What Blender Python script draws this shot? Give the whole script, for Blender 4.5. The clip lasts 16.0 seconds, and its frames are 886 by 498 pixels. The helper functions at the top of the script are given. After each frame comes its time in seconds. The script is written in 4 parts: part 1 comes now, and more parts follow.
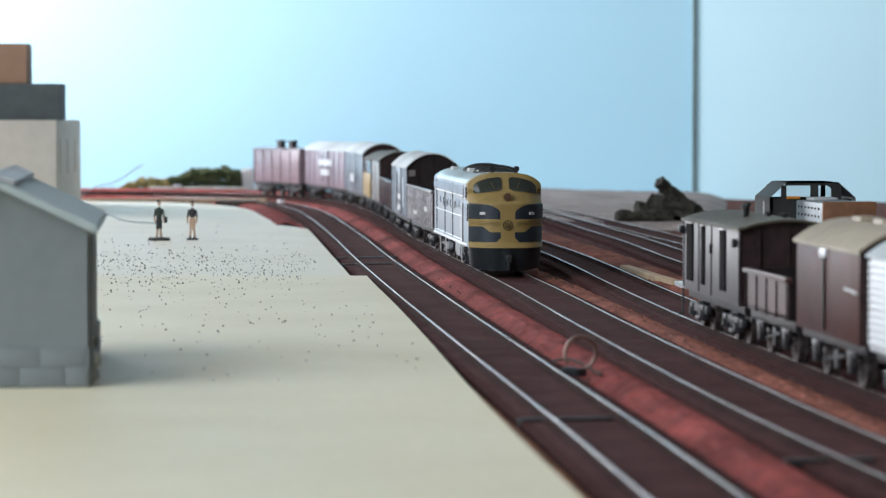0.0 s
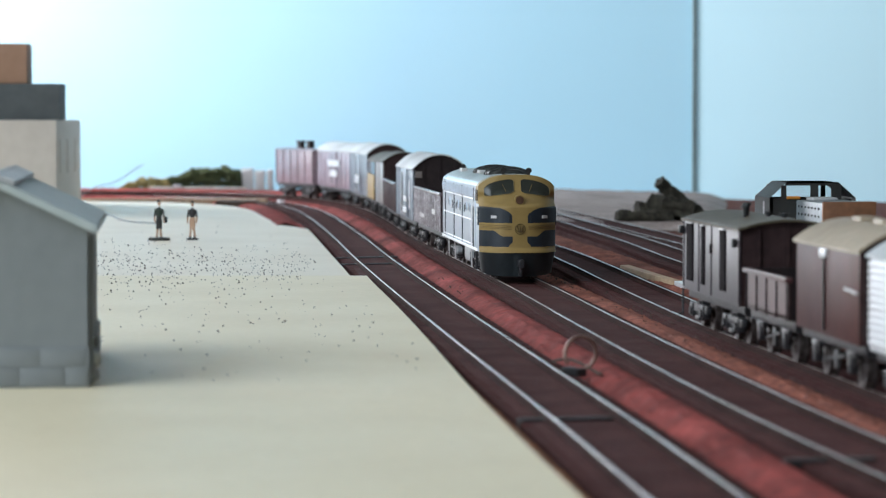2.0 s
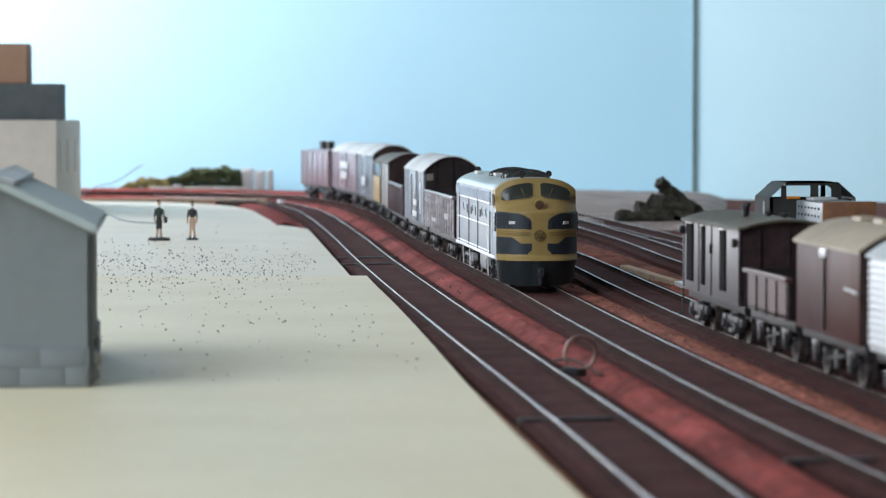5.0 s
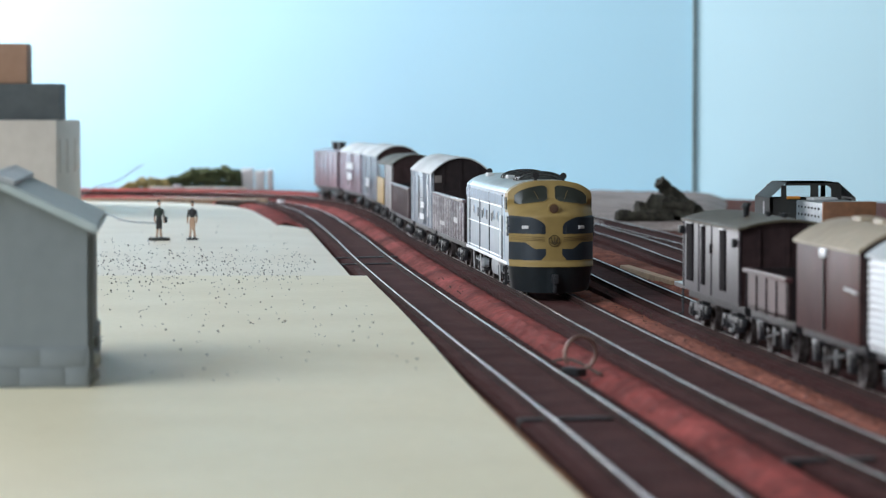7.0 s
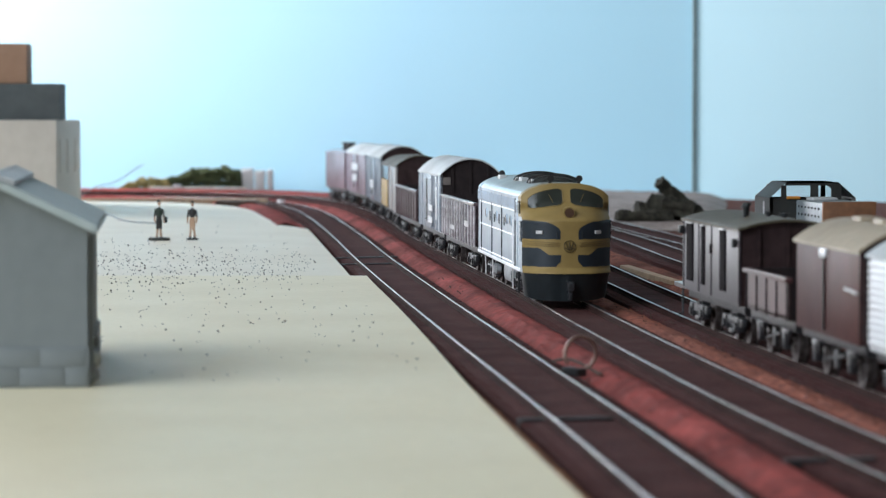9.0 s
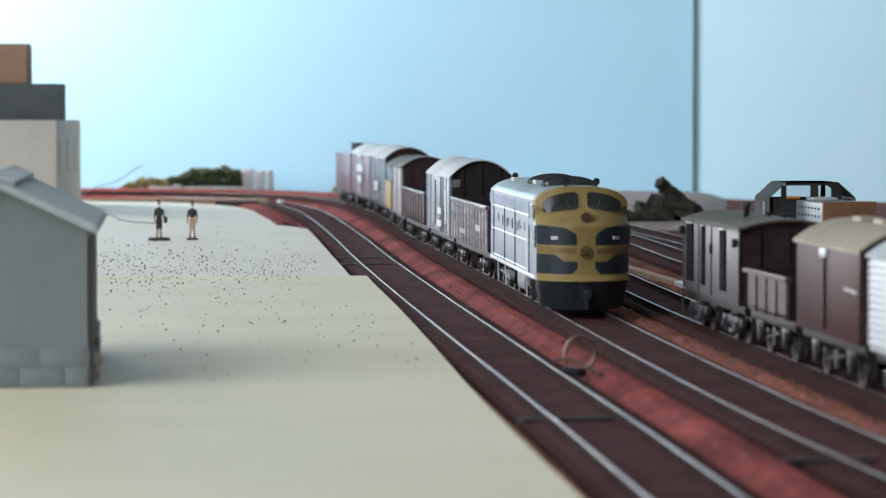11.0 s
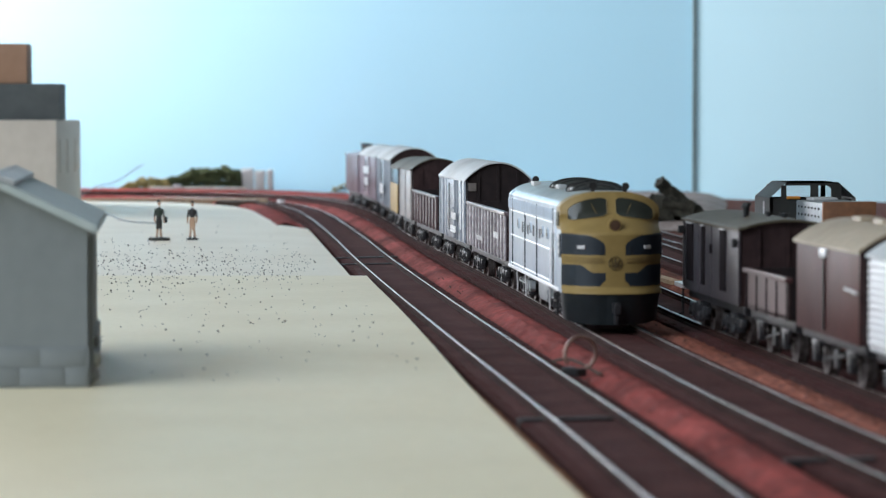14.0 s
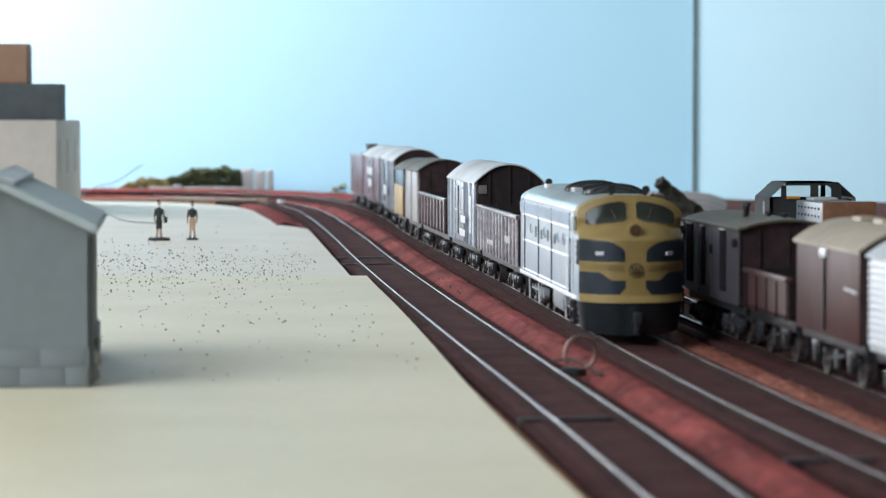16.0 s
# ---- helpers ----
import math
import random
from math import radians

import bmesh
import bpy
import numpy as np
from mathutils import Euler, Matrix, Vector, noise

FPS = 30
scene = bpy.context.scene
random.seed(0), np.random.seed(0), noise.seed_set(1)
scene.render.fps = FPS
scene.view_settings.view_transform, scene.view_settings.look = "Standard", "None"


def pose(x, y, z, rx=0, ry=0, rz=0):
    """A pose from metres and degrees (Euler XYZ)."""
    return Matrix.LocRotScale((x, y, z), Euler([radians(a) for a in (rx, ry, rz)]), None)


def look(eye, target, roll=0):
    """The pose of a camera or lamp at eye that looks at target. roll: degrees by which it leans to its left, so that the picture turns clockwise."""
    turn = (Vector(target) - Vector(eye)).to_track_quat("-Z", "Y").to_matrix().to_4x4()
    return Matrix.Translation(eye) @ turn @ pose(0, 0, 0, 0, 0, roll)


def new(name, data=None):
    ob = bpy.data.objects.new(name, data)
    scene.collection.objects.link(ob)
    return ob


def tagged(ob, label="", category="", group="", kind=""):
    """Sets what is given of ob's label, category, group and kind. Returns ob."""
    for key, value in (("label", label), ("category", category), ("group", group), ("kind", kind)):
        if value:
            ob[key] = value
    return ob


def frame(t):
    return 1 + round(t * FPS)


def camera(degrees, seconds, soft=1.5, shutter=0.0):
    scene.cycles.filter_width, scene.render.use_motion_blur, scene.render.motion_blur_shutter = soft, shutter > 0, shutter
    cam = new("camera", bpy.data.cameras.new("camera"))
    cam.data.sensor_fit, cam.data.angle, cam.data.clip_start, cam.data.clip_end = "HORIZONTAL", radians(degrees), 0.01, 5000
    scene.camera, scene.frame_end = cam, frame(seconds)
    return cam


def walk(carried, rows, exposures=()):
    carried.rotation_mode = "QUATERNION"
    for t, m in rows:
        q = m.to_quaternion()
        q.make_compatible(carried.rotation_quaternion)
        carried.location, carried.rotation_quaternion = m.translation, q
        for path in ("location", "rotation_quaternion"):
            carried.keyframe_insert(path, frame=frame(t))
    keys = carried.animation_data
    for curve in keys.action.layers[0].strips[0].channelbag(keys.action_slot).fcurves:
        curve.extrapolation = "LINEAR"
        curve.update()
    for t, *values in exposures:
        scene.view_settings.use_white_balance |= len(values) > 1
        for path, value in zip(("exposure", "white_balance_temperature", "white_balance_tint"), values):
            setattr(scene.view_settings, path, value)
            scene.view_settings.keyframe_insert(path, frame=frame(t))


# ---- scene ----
cam = camera(17.0, 16.0, soft=1.2)
EYE_H = 0.0675
cam.data.dof.use_dof = True
cam.data.dof.focus_distance = 1.22
cam.data.dof.aperture_fstop = 37.0
STAND = pose(0, 0, EYE_H, 90 - 2.5214, 0, 0)
walk(cam, [(0.0, STAND), (16.0, STAND)], exposures=[(0.0, 0.0), (8.0, 0.0), (9.2, -0.03), (11.3, -0.11), (13.5, -0.11), (15.0, -0.01), (16.0, 0.05)])

# ---- light: one wide window in the wall beside the layout, an added fill lamp, a closed pale room around it ----
world = bpy.data.worlds.new("daylight")
world.use_nodes = True
scene.world = world
sky = world.node_tree.nodes.new("ShaderNodeTexSky")
sky.sky_type, sky.sun_disc = "NISHITA", False
sky.sun_elevation, sky.sun_rotation = radians(35), radians(200)
back = world.node_tree.nodes["Background"]
back.inputs["Strength"].default_value = 0.10
world.node_tree.links.new(sky.outputs[0], back.inputs["Color"])


def area(name, eye, target, wide, high, power, colour):
    data = bpy.data.lights.new(name, "AREA")
    data.shape, data.size, data.size_y, data.energy, data.color = "RECTANGLE", wide, high, power, colour
    ob = new(name, data)
    ob.matrix_basis = look(eye, target)
    return ob


area("window_and_fill_light", (-1.04, 2.88, 0.45), (0.1, 1.60, 0.1), 0.66, 0.58, 25.0, (0.94, 0.96, 1.02))
# unseen fill lamp, added to brighten faces turned to the camera
area("window_and_fill_light", (-1.04, 0.30, 0.74), (0.60, 2.45, 0.25), 1.5, 1.0, 25.0, (0.84, 0.94, 1.03))

# ---- materials ----


def mat(name, col, col2=None, rough=0.6, metal=0.0, scale=500.0, bump=0.15, stain=0.25, vary=0.0, spec=0.5, coat=0.0, gloss=0.20):
    """Two scales of noise: grain mixes col into col2, broad stains darken, grain lifts the surface."""
    m = bpy.data.materials.new(name)
    m.use_nodes = True
    nt = m.node_tree
    n, ln = nt.nodes, nt.links
    b = n["Principled BSDF"]
    b.inputs["Metallic"].default_value = metal
    b.inputs["Specular IOR Level"].default_value = spec
    b.inputs["Coat Weight"].default_value, b.inputs["Coat Roughness"].default_value = coat, gloss
    tc = n.new("ShaderNodeTexCoord")
    g = n.new("ShaderNodeTexNoise")
    g.inputs["Scale"].default_value, g.inputs["Detail"].default_value = scale, 5
    s = n.new("ShaderNodeTexNoise")
    s.inputs["Scale"].default_value, s.inputs["Detail"].default_value = scale / 14, 4
    ln.new(tc.outputs["Object"], g.inputs["Vector"])
    ln.new(tc.outputs["Object"], s.inputs["Vector"])
    mx = n.new("ShaderNodeMix")
    mx.data_type = "RGBA"
    c2 = col2 or tuple(c * 0.75 for c in col)
    mx.inputs[6].default_value, mx.inputs[7].default_value = (*col, 1), (*c2, 1)
    r1 = n.new("ShaderNodeMapRange")
    r1.inputs[1].default_value, r1.inputs[2].default_value = 0.35, 0.65
    ln.new(g.outputs["Fac"], r1.inputs[0])
    ln.new(r1.outputs[0], mx.inputs[0])
    hs = n.new("ShaderNodeHueSaturation")
    r2 = n.new("ShaderNodeMapRange")
    r2.inputs[1].default_value, r2.inputs[2].default_value = 0.35, 0.7
    r2.inputs[3].default_value, r2.inputs[4].default_value = 1.0 + stain * 0.3, 1.0 - stain
    ln.new(s.outputs["Fac"], r2.inputs[0])
    ln.new(mx.outputs[2], hs.inputs["Color"])
    if vary:
        oi = n.new("ShaderNodeObjectInfo")
        r3 = n.new("ShaderNodeMapRange")
        r3.inputs[3].default_value, r3.inputs[4].default_value = 1 - vary, 1 + vary
        ln.new(oi.outputs["Random"], r3.inputs[0])
        mu = n.new("ShaderNodeMath")
        mu.operation = "MULTIPLY"
        ln.new(r2.outputs[0], mu.inputs[0])
        ln.new(r3.outputs[0], mu.inputs[1])
        ln.new(mu.outputs[0], hs.inputs["Value"])
    else:
        ln.new(r2.outputs[0], hs.inputs["Value"])
    ln.new(hs.outputs[0], b.inputs["Base Color"])
    r4 = n.new("ShaderNodeMapRange")
    r4.inputs[3].default_value, r4.inputs[4].default_value = max(0.03, rough - 0.1), min(1, rough + 0.12)
    ln.new(s.outputs["Fac"], r4.inputs[0])
    ln.new(r4.outputs[0], b.inputs["Roughness"])
    if bump:
        bp = n.new("ShaderNodeBump")
        bp.inputs["Strength"].default_value, bp.inputs["Distance"].default_value = bump, 0.4 / scale
        ln.new(g.outputs["Fac"], bp.inputs["Height"])
        ln.new(bp.outputs[0], b.inputs["Normal"])
    return m


M_SHEET = mat("cream_board", (0.775, 0.69, 0.49), (0.74, 0.655, 0.455), 0.50, scale=260, bump=0.15, stain=0.05)
# far sheet slightly paler: the whiter light there is put into its colour
M_SHEET2 = mat("cream_board_far_light", (0.775, 0.70, 0.555), (0.74, 0.665, 0.52), 0.47, scale=260, bump=0.15, stain=0.05)
M_BED = mat("dark_track_bed", (0.092, 0.036, 0.034), (0.064, 0.026, 0.025), 0.85, scale=700, bump=0.6, stain=0.3, spec=0.06)
M_RED = mat("red_ballast", (0.32, 0.062, 0.053), (0.19, 0.042, 0.038), 0.85, scale=260, bump=0.5, stain=0.55, spec=0.12)
M_ORANGE = mat("orange_brown_ballast", (0.33, 0.112, 0.074), (0.17, 0.058, 0.043), 0.9, scale=280, bump=0.8, stain=0.5, spec=0.15)
M_FRINGE = mat("orange_brown_fringe", (0.36, 0.165, 0.085), (0.22, 0.095, 0.05), 0.9, scale=300, bump=0.8, stain=0.4, spec=0.15)
M_EARTH = mat("brown_baseboard", (0.175, 0.064, 0.048), (0.11, 0.043, 0.034), 0.9, scale=300, bump=0.6, stain=0.4, spec=0.15)
M_GREY_EARTH = mat("grey_gravel", (0.43, 0.365, 0.345), (0.27, 0.22, 0.205), 0.9, scale=350, bump=0.8, stain=0.4, spec=0.15)
M_SLEEPER = mat("brown_sleeper", (0.088, 0.036, 0.034), (0.066, 0.027, 0.026), 0.8, scale=900, bump=0.3, vary=0.08, spec=0.08)
M_RAIL = mat("rail_steel", (0.60, 0.52, 0.49), (0.44, 0.37, 0.34), 0.33, 1.0, scale=120, bump=0.1)
M_RUST = mat("rusty_rail_side", (0.050, 0.024, 0.021), (0.03, 0.016, 0.014), 0.9, 0.0, scale=700, spec=0.05)
M_SKY = mat("sky_blue_paint", (0.45, 0.765, 0.935), (0.44, 0.755, 0.925), 0.42, scale=8, bump=0.0, stain=0.03, spec=0.5)
M_SKY2 = mat("pale_teal_paint", (0.55, 0.83, 0.94), (0.54, 0.82, 0.93), 0.45, scale=8, bump=0.0, stain=0.03, spec=0.4)
M_SEAM = mat("grey_green_joint", (0.32, 0.44, 0.46), None, 0.8, scale=100)
M_WALL = mat("cream_plaster", (0.66, 0.65, 0.63), None, 0.9, scale=30, stain=0.06)
M_FLOOR = mat("brown_carpet", (0.36, 0.32, 0.28), None, 0.95, scale=60)
M_SILVER = mat("silver_blue_paint", (0.60, 0.67, 0.76), (0.52, 0.59, 0.68), 0.30, scale=220, bump=0.05, stain=0.15, coat=0.5, gloss=0.12)
M_ROOFGREY = mat("roof_grey_paint", (0.30, 0.31, 0.29), (0.23, 0.24, 0.23), 0.35, 0.1, scale=260, stain=0.25)
M_YELLOW = mat("old_gold_paint", (0.29, 0.198, 0.069), (0.255, 0.173, 0.059), 0.48, scale=200, bump=0.03, stain=0.12, spec=0.3)
M_NAVY = mat("navy_blue_paint", (0.020, 0.028, 0.038), (0.016, 0.022, 0.030), 0.42, scale=220, bump=0.03, spec=0.35)
M_PILOT = mat("blue_black_paint", (0.015, 0.020, 0.023), (0.011, 0.015, 0.017), 0.45, scale=300, bump=0.05, spec=0.4)
M_BLACK = mat("black_moulding", (0.018, 0.018, 0.020), (0.010, 0.010, 0.011), 0.5, scale=500)
M_FAN = mat("dark_green_grey_mesh", (0.022, 0.028, 0.026), (0.010, 0.013, 0.012), 0.55, scale=900, bump=0.4)
M_UNDER = mat("weathered_black_underframe", (0.034, 0.033, 0.037), (0.016, 0.016, 0.018), 0.40, scale=600, bump=0.3, spec=0.5)
M_TANK = mat("grey_fuel_tank", (0.34, 0.36, 0.37), (0.24, 0.25, 0.26), 0.45, scale=350, stain=0.3)
M_WHEEL = mat("wheel_steel", (0.13, 0.11, 0.105), (0.07, 0.055, 0.052), 0.45, 0.5, scale=500)
M_BROWN = mat("wagon_red_brown", (0.082, 0.023, 0.020), (0.062, 0.018, 0.016), 0.42, scale=300, bump=0.02, stain=0.3, spec=0.15)
M_MAROON = mat("dusty_maroon", (0.090, 0.034, 0.035), (0.068, 0.026, 0.027), 0.42, scale=300, bump=0.02, stain=0.3, spec=0.35, coat=0.3, gloss=0.34)
# lavender in this base colour stands in for window sheen on the far van
M_LAVSHEEN = mat("lavender_sheen_brown", (0.42, 0.33, 0.39), (0.31, 0.23, 0.27), 0.38, scale=300, bump=0.03, stain=0.3, coat=0.8, gloss=0.26)
M_MAUVEBROWN = mat("mauve_wagon_brown", (0.135, 0.088, 0.095), (0.095, 0.060, 0.065), 0.38, scale=300, bump=0.03, stain=0.3, coat=0.7, gloss=0.26)
# brake van maroon lifted to lavender, its reflected sheen put into the colour
M_BRAKE = mat("lavender_sheen_maroon", (0.33, 0.245, 0.285), (0.25, 0.175, 0.205), 0.38, scale=300, bump=0.03, stain=0.3, coat=0.8, gloss=0.26)
# pale rib colour paints the bright sheen caught by the wagon's ribs
M_RIB = mat("pale_rib_highlight", (0.62, 0.59, 0.61), (0.40, 0.35, 0.37), 0.32, scale=500, bump=0.04, stain=0.4, coat=0.9, gloss=0.2)
M_DARKBROWN = mat("dark_brown_paint", (0.055, 0.034, 0.034), (0.04, 0.025, 0.026), 0.2, scale=300, bump=0.04, stain=0.3)
M_BLUEGREY = mat("blue_grey_van_paint", (0.37, 0.41, 0.47), (0.28, 0.31, 0.36), 0.38, scale=260, bump=0.03, stain=0.3, coat=0.8, gloss=0.26)
M_PALEVAN = mat("pale_grey_van_paint", (0.52, 0.47, 0.45), (0.38, 0.37, 0.37), 0.38, scale=260, bump=0.04, stain=0.2, coat=0.6, gloss=0.26)
M_OCHRE = mat("ochre_yellow_paint", (0.50, 0.34, 0.12), (0.42, 0.28, 0.10), 0.45, scale=260, stain=0.2)
M_PALEBROWN = mat("glossy_dark_brown_van_paint", (0.062, 0.053, 0.062), (0.047, 0.040, 0.047), 0.48, scale=260, bump=0.0, stain=0.15, spec=0.4, coat=0.55, gloss=0.42)
M_ROOFPALE = mat("pale_grey_roof", (0.55, 0.57, 0.58), (0.46, 0.47, 0.48), 0.5, scale=260, stain=0.25)
M_ROOFTAN = mat("khaki_tan_roof", (0.43, 0.345, 0.245), (0.35, 0.28, 0.20), 0.5, scale=260, stain=0.2)
M_ROOFOLIVE = mat("olive_brown_roof", (0.115, 0.095, 0.066), (0.085, 0.07, 0.05), 0.5, scale=260, stain=0.25, spec=0.2)
# dark colour standing in for shade in recesses and by the downpipe; also the latch
M_SHADEDARK = mat("matt_dark_shade_and_latch", (0.020, 0.016, 0.018), (0.014, 0.011, 0.012), 0.9, scale=300, spec=0.05)
M_INSIDE = mat("dark_wagon_end", (0.024, 0.016, 0.016), (0.017, 0.011, 0.012), 0.75, scale=300, spec=0.25)
M_WHITE = mat("white_paint", (0.88, 0.88, 0.89), (0.82, 0.82, 0.84), 0.35, scale=200, stain=0.05, coat=1.0, gloss=0.36)
M_OLDLABEL = mat("faded_paper_label", (0.17, 0.145, 0.135), (0.13, 0.11, 0.10), 0.7, scale=500)
M_LETTER = mat("faded_white_lettering", (0.70, 0.68, 0.68), (0.5, 0.48, 0.48), 0.5, scale=900)
M_GLASS = mat("smoked_glazing", (0.030, 0.034, 0.028), (0.022, 0.025, 0.02), 0.16, scale=60, bump=0, stain=0.1, spec=0.4)
M_SHEDWALL = mat("grey_shed_wall", (0.225, 0.247, 0.255), (0.21, 0.231, 0.24), 0.6, scale=200, bump=0.05, stain=0.10, spec=0.3)
M_SHEDROOF = mat("pale_grey_green_roof", (0.45, 0.51, 0.51), (0.41, 0.47, 0.47), 0.55, scale=200, bump=0.05, stain=0.10)
M_BEIGE = mat("beige_card", (0.70, 0.65, 0.59), (0.66, 0.61, 0.55), 0.75, scale=120, bump=0.05, stain=0.08)
M_SLATE = mat("slate_grey_card", (0.105, 0.122, 0.130), (0.09, 0.105, 0.112), 0.7, scale=120, bump=0.05, stain=0.12)
M_TERRA = mat("orange_brown_card", (0.40, 0.245, 0.170), (0.36, 0.215, 0.145), 0.75, scale=120, bump=0.05, stain=0.12)
M_BALSA = mat("balsa_wood", (0.55, 0.40, 0.26), (0.44, 0.31, 0.20), 0.75, scale=240, bump=0.2, stain=0.2)
M_BARK = mat("dark_bark", (0.080, 0.074, 0.058), (0.036, 0.034, 0.028), 0.9, scale=260, bump=1.0, stain=0.5, spec=0.15)
M_LEAF = mat("olive_green_foliage", (0.115, 0.135, 0.055), (0.06, 0.08, 0.035), 0.9, scale=300, bump=0.4, vary=0.3)
M_STRAW = mat("straw_yellow_scatter", (0.40, 0.30, 0.12), (0.26, 0.22, 0.09), 0.9, scale=300, bump=0.4)
M_WIRE = mat("bare_copper_wire", (0.34, 0.22, 0.18), (0.24, 0.15, 0.12), 0.35, 0.6, scale=500)
M_GREYWIRE = mat("grey_wire", (0.22, 0.24, 0.25), None, 0.5, scale=500)
M_CRUMB = mat("dark_scatter_crumb", (0.035, 0.028, 0.022), (0.07, 0.05, 0.035), 0.9, scale=900)
M_SKIN = mat("painted_flesh_tan", (0.56, 0.38, 0.26), (0.48, 0.31, 0.21), 0.6, scale=600)
M_GREENCOAT = mat("dark_green_figure_paint", (0.030, 0.050, 0.036), (0.02, 0.03, 0.025), 0.6, scale=600)
M_BLACKCLOTH = mat("black_figure_paint", (0.022, 0.022, 0.024), (0.03, 0.03, 0.03), 0.6, scale=600)
M_GREYBASE = mat("dark_base_paint", (0.05, 0.05, 0.042), None, 0.7, scale=600)
M_AMBER = mat("amber_reflection", (0.85, 0.33, 0.05), None, 0.3, scale=200, bump=0)
M_SHUNT = mat("dark_green_grey_cab", (0.040, 0.040, 0.036), (0.03, 0.03, 0.028), 0.4, scale=300)
M_HOOD = mat("blue_grey_hood", (0.28, 0.32, 0.34), (0.22, 0.25, 0.27), 0.4, scale=300, stain=0.25)
M_RUSTTOP = mat("rust_orange_top", (0.30, 0.135, 0.065), (0.22, 0.10, 0.05), 0.6, scale=300, stain=0.3)

# ---- mesh helpers ----


def box(bm, x0, x1, y0, y1, z0, z1, mi=0, bev=0.0):
    r = bmesh.ops.create_cube(bm, size=1.0, matrix=Matrix.LocRotScale(
        ((x0 + x1) / 2, (y0 + y1) / 2, (z0 + z1) / 2), None, (x1 - x0, y1 - y0, z1 - z0)))
    faces = {f for v in r["verts"] for f in v.link_faces}
    for f in faces:
        f.material_index = mi
    if bev:
        edges = list({e for v in r["verts"] for e in v.link_edges})
        bmesh.ops.bevel(bm, geom=edges, offset=bev, segments=2, affect="EDGES", profile=0.6)
    return r["verts"]


def rod(bm, a, b, r, r2=None, seg=10, mi=0):
    a, b = Vector(a), Vector(b)
    q = (b - a).to_track_quat("Z", "Y").to_matrix().to_4x4()
    m = Matrix.Translation((a + b) / 2) @ q
    out = bmesh.ops.create_cone(bm, cap_ends=True, segments=seg, radius1=r, radius2=r if r2 is None else r2,
                                depth=(b - a).length, matrix=m)
    for f in {f for v in out["verts"] for f in v.link_faces}:
        f.material_index = mi
    return out["verts"]


def blob(bm, c, rx, ry, rz, mi=0, sub=2):
    out = bmesh.ops.create_icosphere(bm, subdivisions=sub, radius=1.0, matrix=Matrix.LocRotScale(c, None, (rx, ry, rz)))
    for f in {f for v in out["verts"] for f in v.link_faces}:
        f.material_index = mi
    return out["verts"]


def finish(bm, name, mats, smooth=True):
    me = bpy.data.meshes.new(name)
    bmesh.ops.recalc_face_normals(bm, faces=bm.faces)
    bm.to_mesh(me)
    bm.free()
    for m in (mats if isinstance(mats, (list, tuple)) else [mats]):
        me.materials.append(m)
    if smooth:
        me.shade_smooth()
        me.set_sharp_from_angle(angle=radians(32))
    return me


def part(name, bm, mats, parent, label="", at=None):
    ob = new(name, finish(bm, name, mats))
    ob.parent = parent
    if at:
        ob.location = at
    return tagged(ob, label) if label else ob


def thing(name, label, category, m=None, group=""):
    ob = new(name)
    ob.empty_display_size = 0.01
    if m:
        ob.matrix_basis = m
    return tagged(ob, label, category, group)


def solid(name, bm, mats, label, category="", group="", kind="", m=None):
    ob = new(name, finish(bm, name, mats))
    if m:
        ob.matrix_basis = m
    return tagged(ob, label, category, group, kind)


def B():
    return bmesh.new()


# ---- plan of the tracks: centre lines as smooth curves through a few points ----


class Line:
    def __init__(self, pts, n=24):
        p = [Vector(q) for q in pts]
        p = [2 * p[0] - p[1], *p, 2 * p[-1] - p[-2]]
        out = []
        for i in range(1, len(p) - 2):
            a, b, c, d = p[i - 1:i + 3]
            for k in range(n):
                t = k / n
                out.append(0.5 * (2 * b + (c - a) * t + (2 * a - 5 * b + 4 * c - d) * t * t + (3 * b - a - 3 * c + d) * t ** 3))
        out.append(p[-2])
        self.p = np.array([tuple(v) for v in out])
        self.s = np.r_[0, np.cumsum(np.linalg.norm(np.diff(self.p, axis=0), axis=1))]
        self.length = float(self.s[-1])

    def at(self, s):
        return Vector((float(np.interp(s, self.s, self.p[:, 0])), float(np.interp(s, self.s, self.p[:, 1]))))

    def along(self, s):
        e = 0.004
        a, b = self.at(max(0, s - e)), self.at(min(self.length, s + e))
        return (b - a).normalized()

    def off(self, s, w):
        """The point at s, w metres to the left of the way along the line (towards the board's cream side)."""
        t = self.along(s)
        return self.at(s) + Vector((-t.y, t.x)) * w


TRACK1 = Line([(.0605, .35), (.0475, .5), (.035, .65), (.0215, .80), (.0035, 1.0), (-.0140, 1.2), (-.035, 1.45), (-.0505, 1.65),
               (-.067, 1.85), (-.083, 2.03), (-.101, 2.2), (-.126, 2.35), (-.168, 2.48), (-.235, 2.57), (-.33, 2.615), (-.75, 2.65)])
TRACK2 = Line([(.112, .40), (.099, .50), (.080, .66), (.0652, .82), (.0505, 1.0), (.035, 1.2), (.0085, 1.5), (-.0115, 1.73),
               (-.0265, 1.95), (-.048, 2.2), (-.074, 2.40), (-.117, 2.56), (-.18, 2.67), (-.26, 2.72), (-.42, 2.76), (-.75, 2.79)])
TRACK3 = Line([(.155, .40), (.141, .50), (.1235, .65), (.1095, .80), (.0915, 1.0), (.078, 1.2), (.067, 1.39), (.055, 1.55),
               (.036, 1.75), (.015, 1.97), (-.006, 2.2), (-.03, 2.42)])
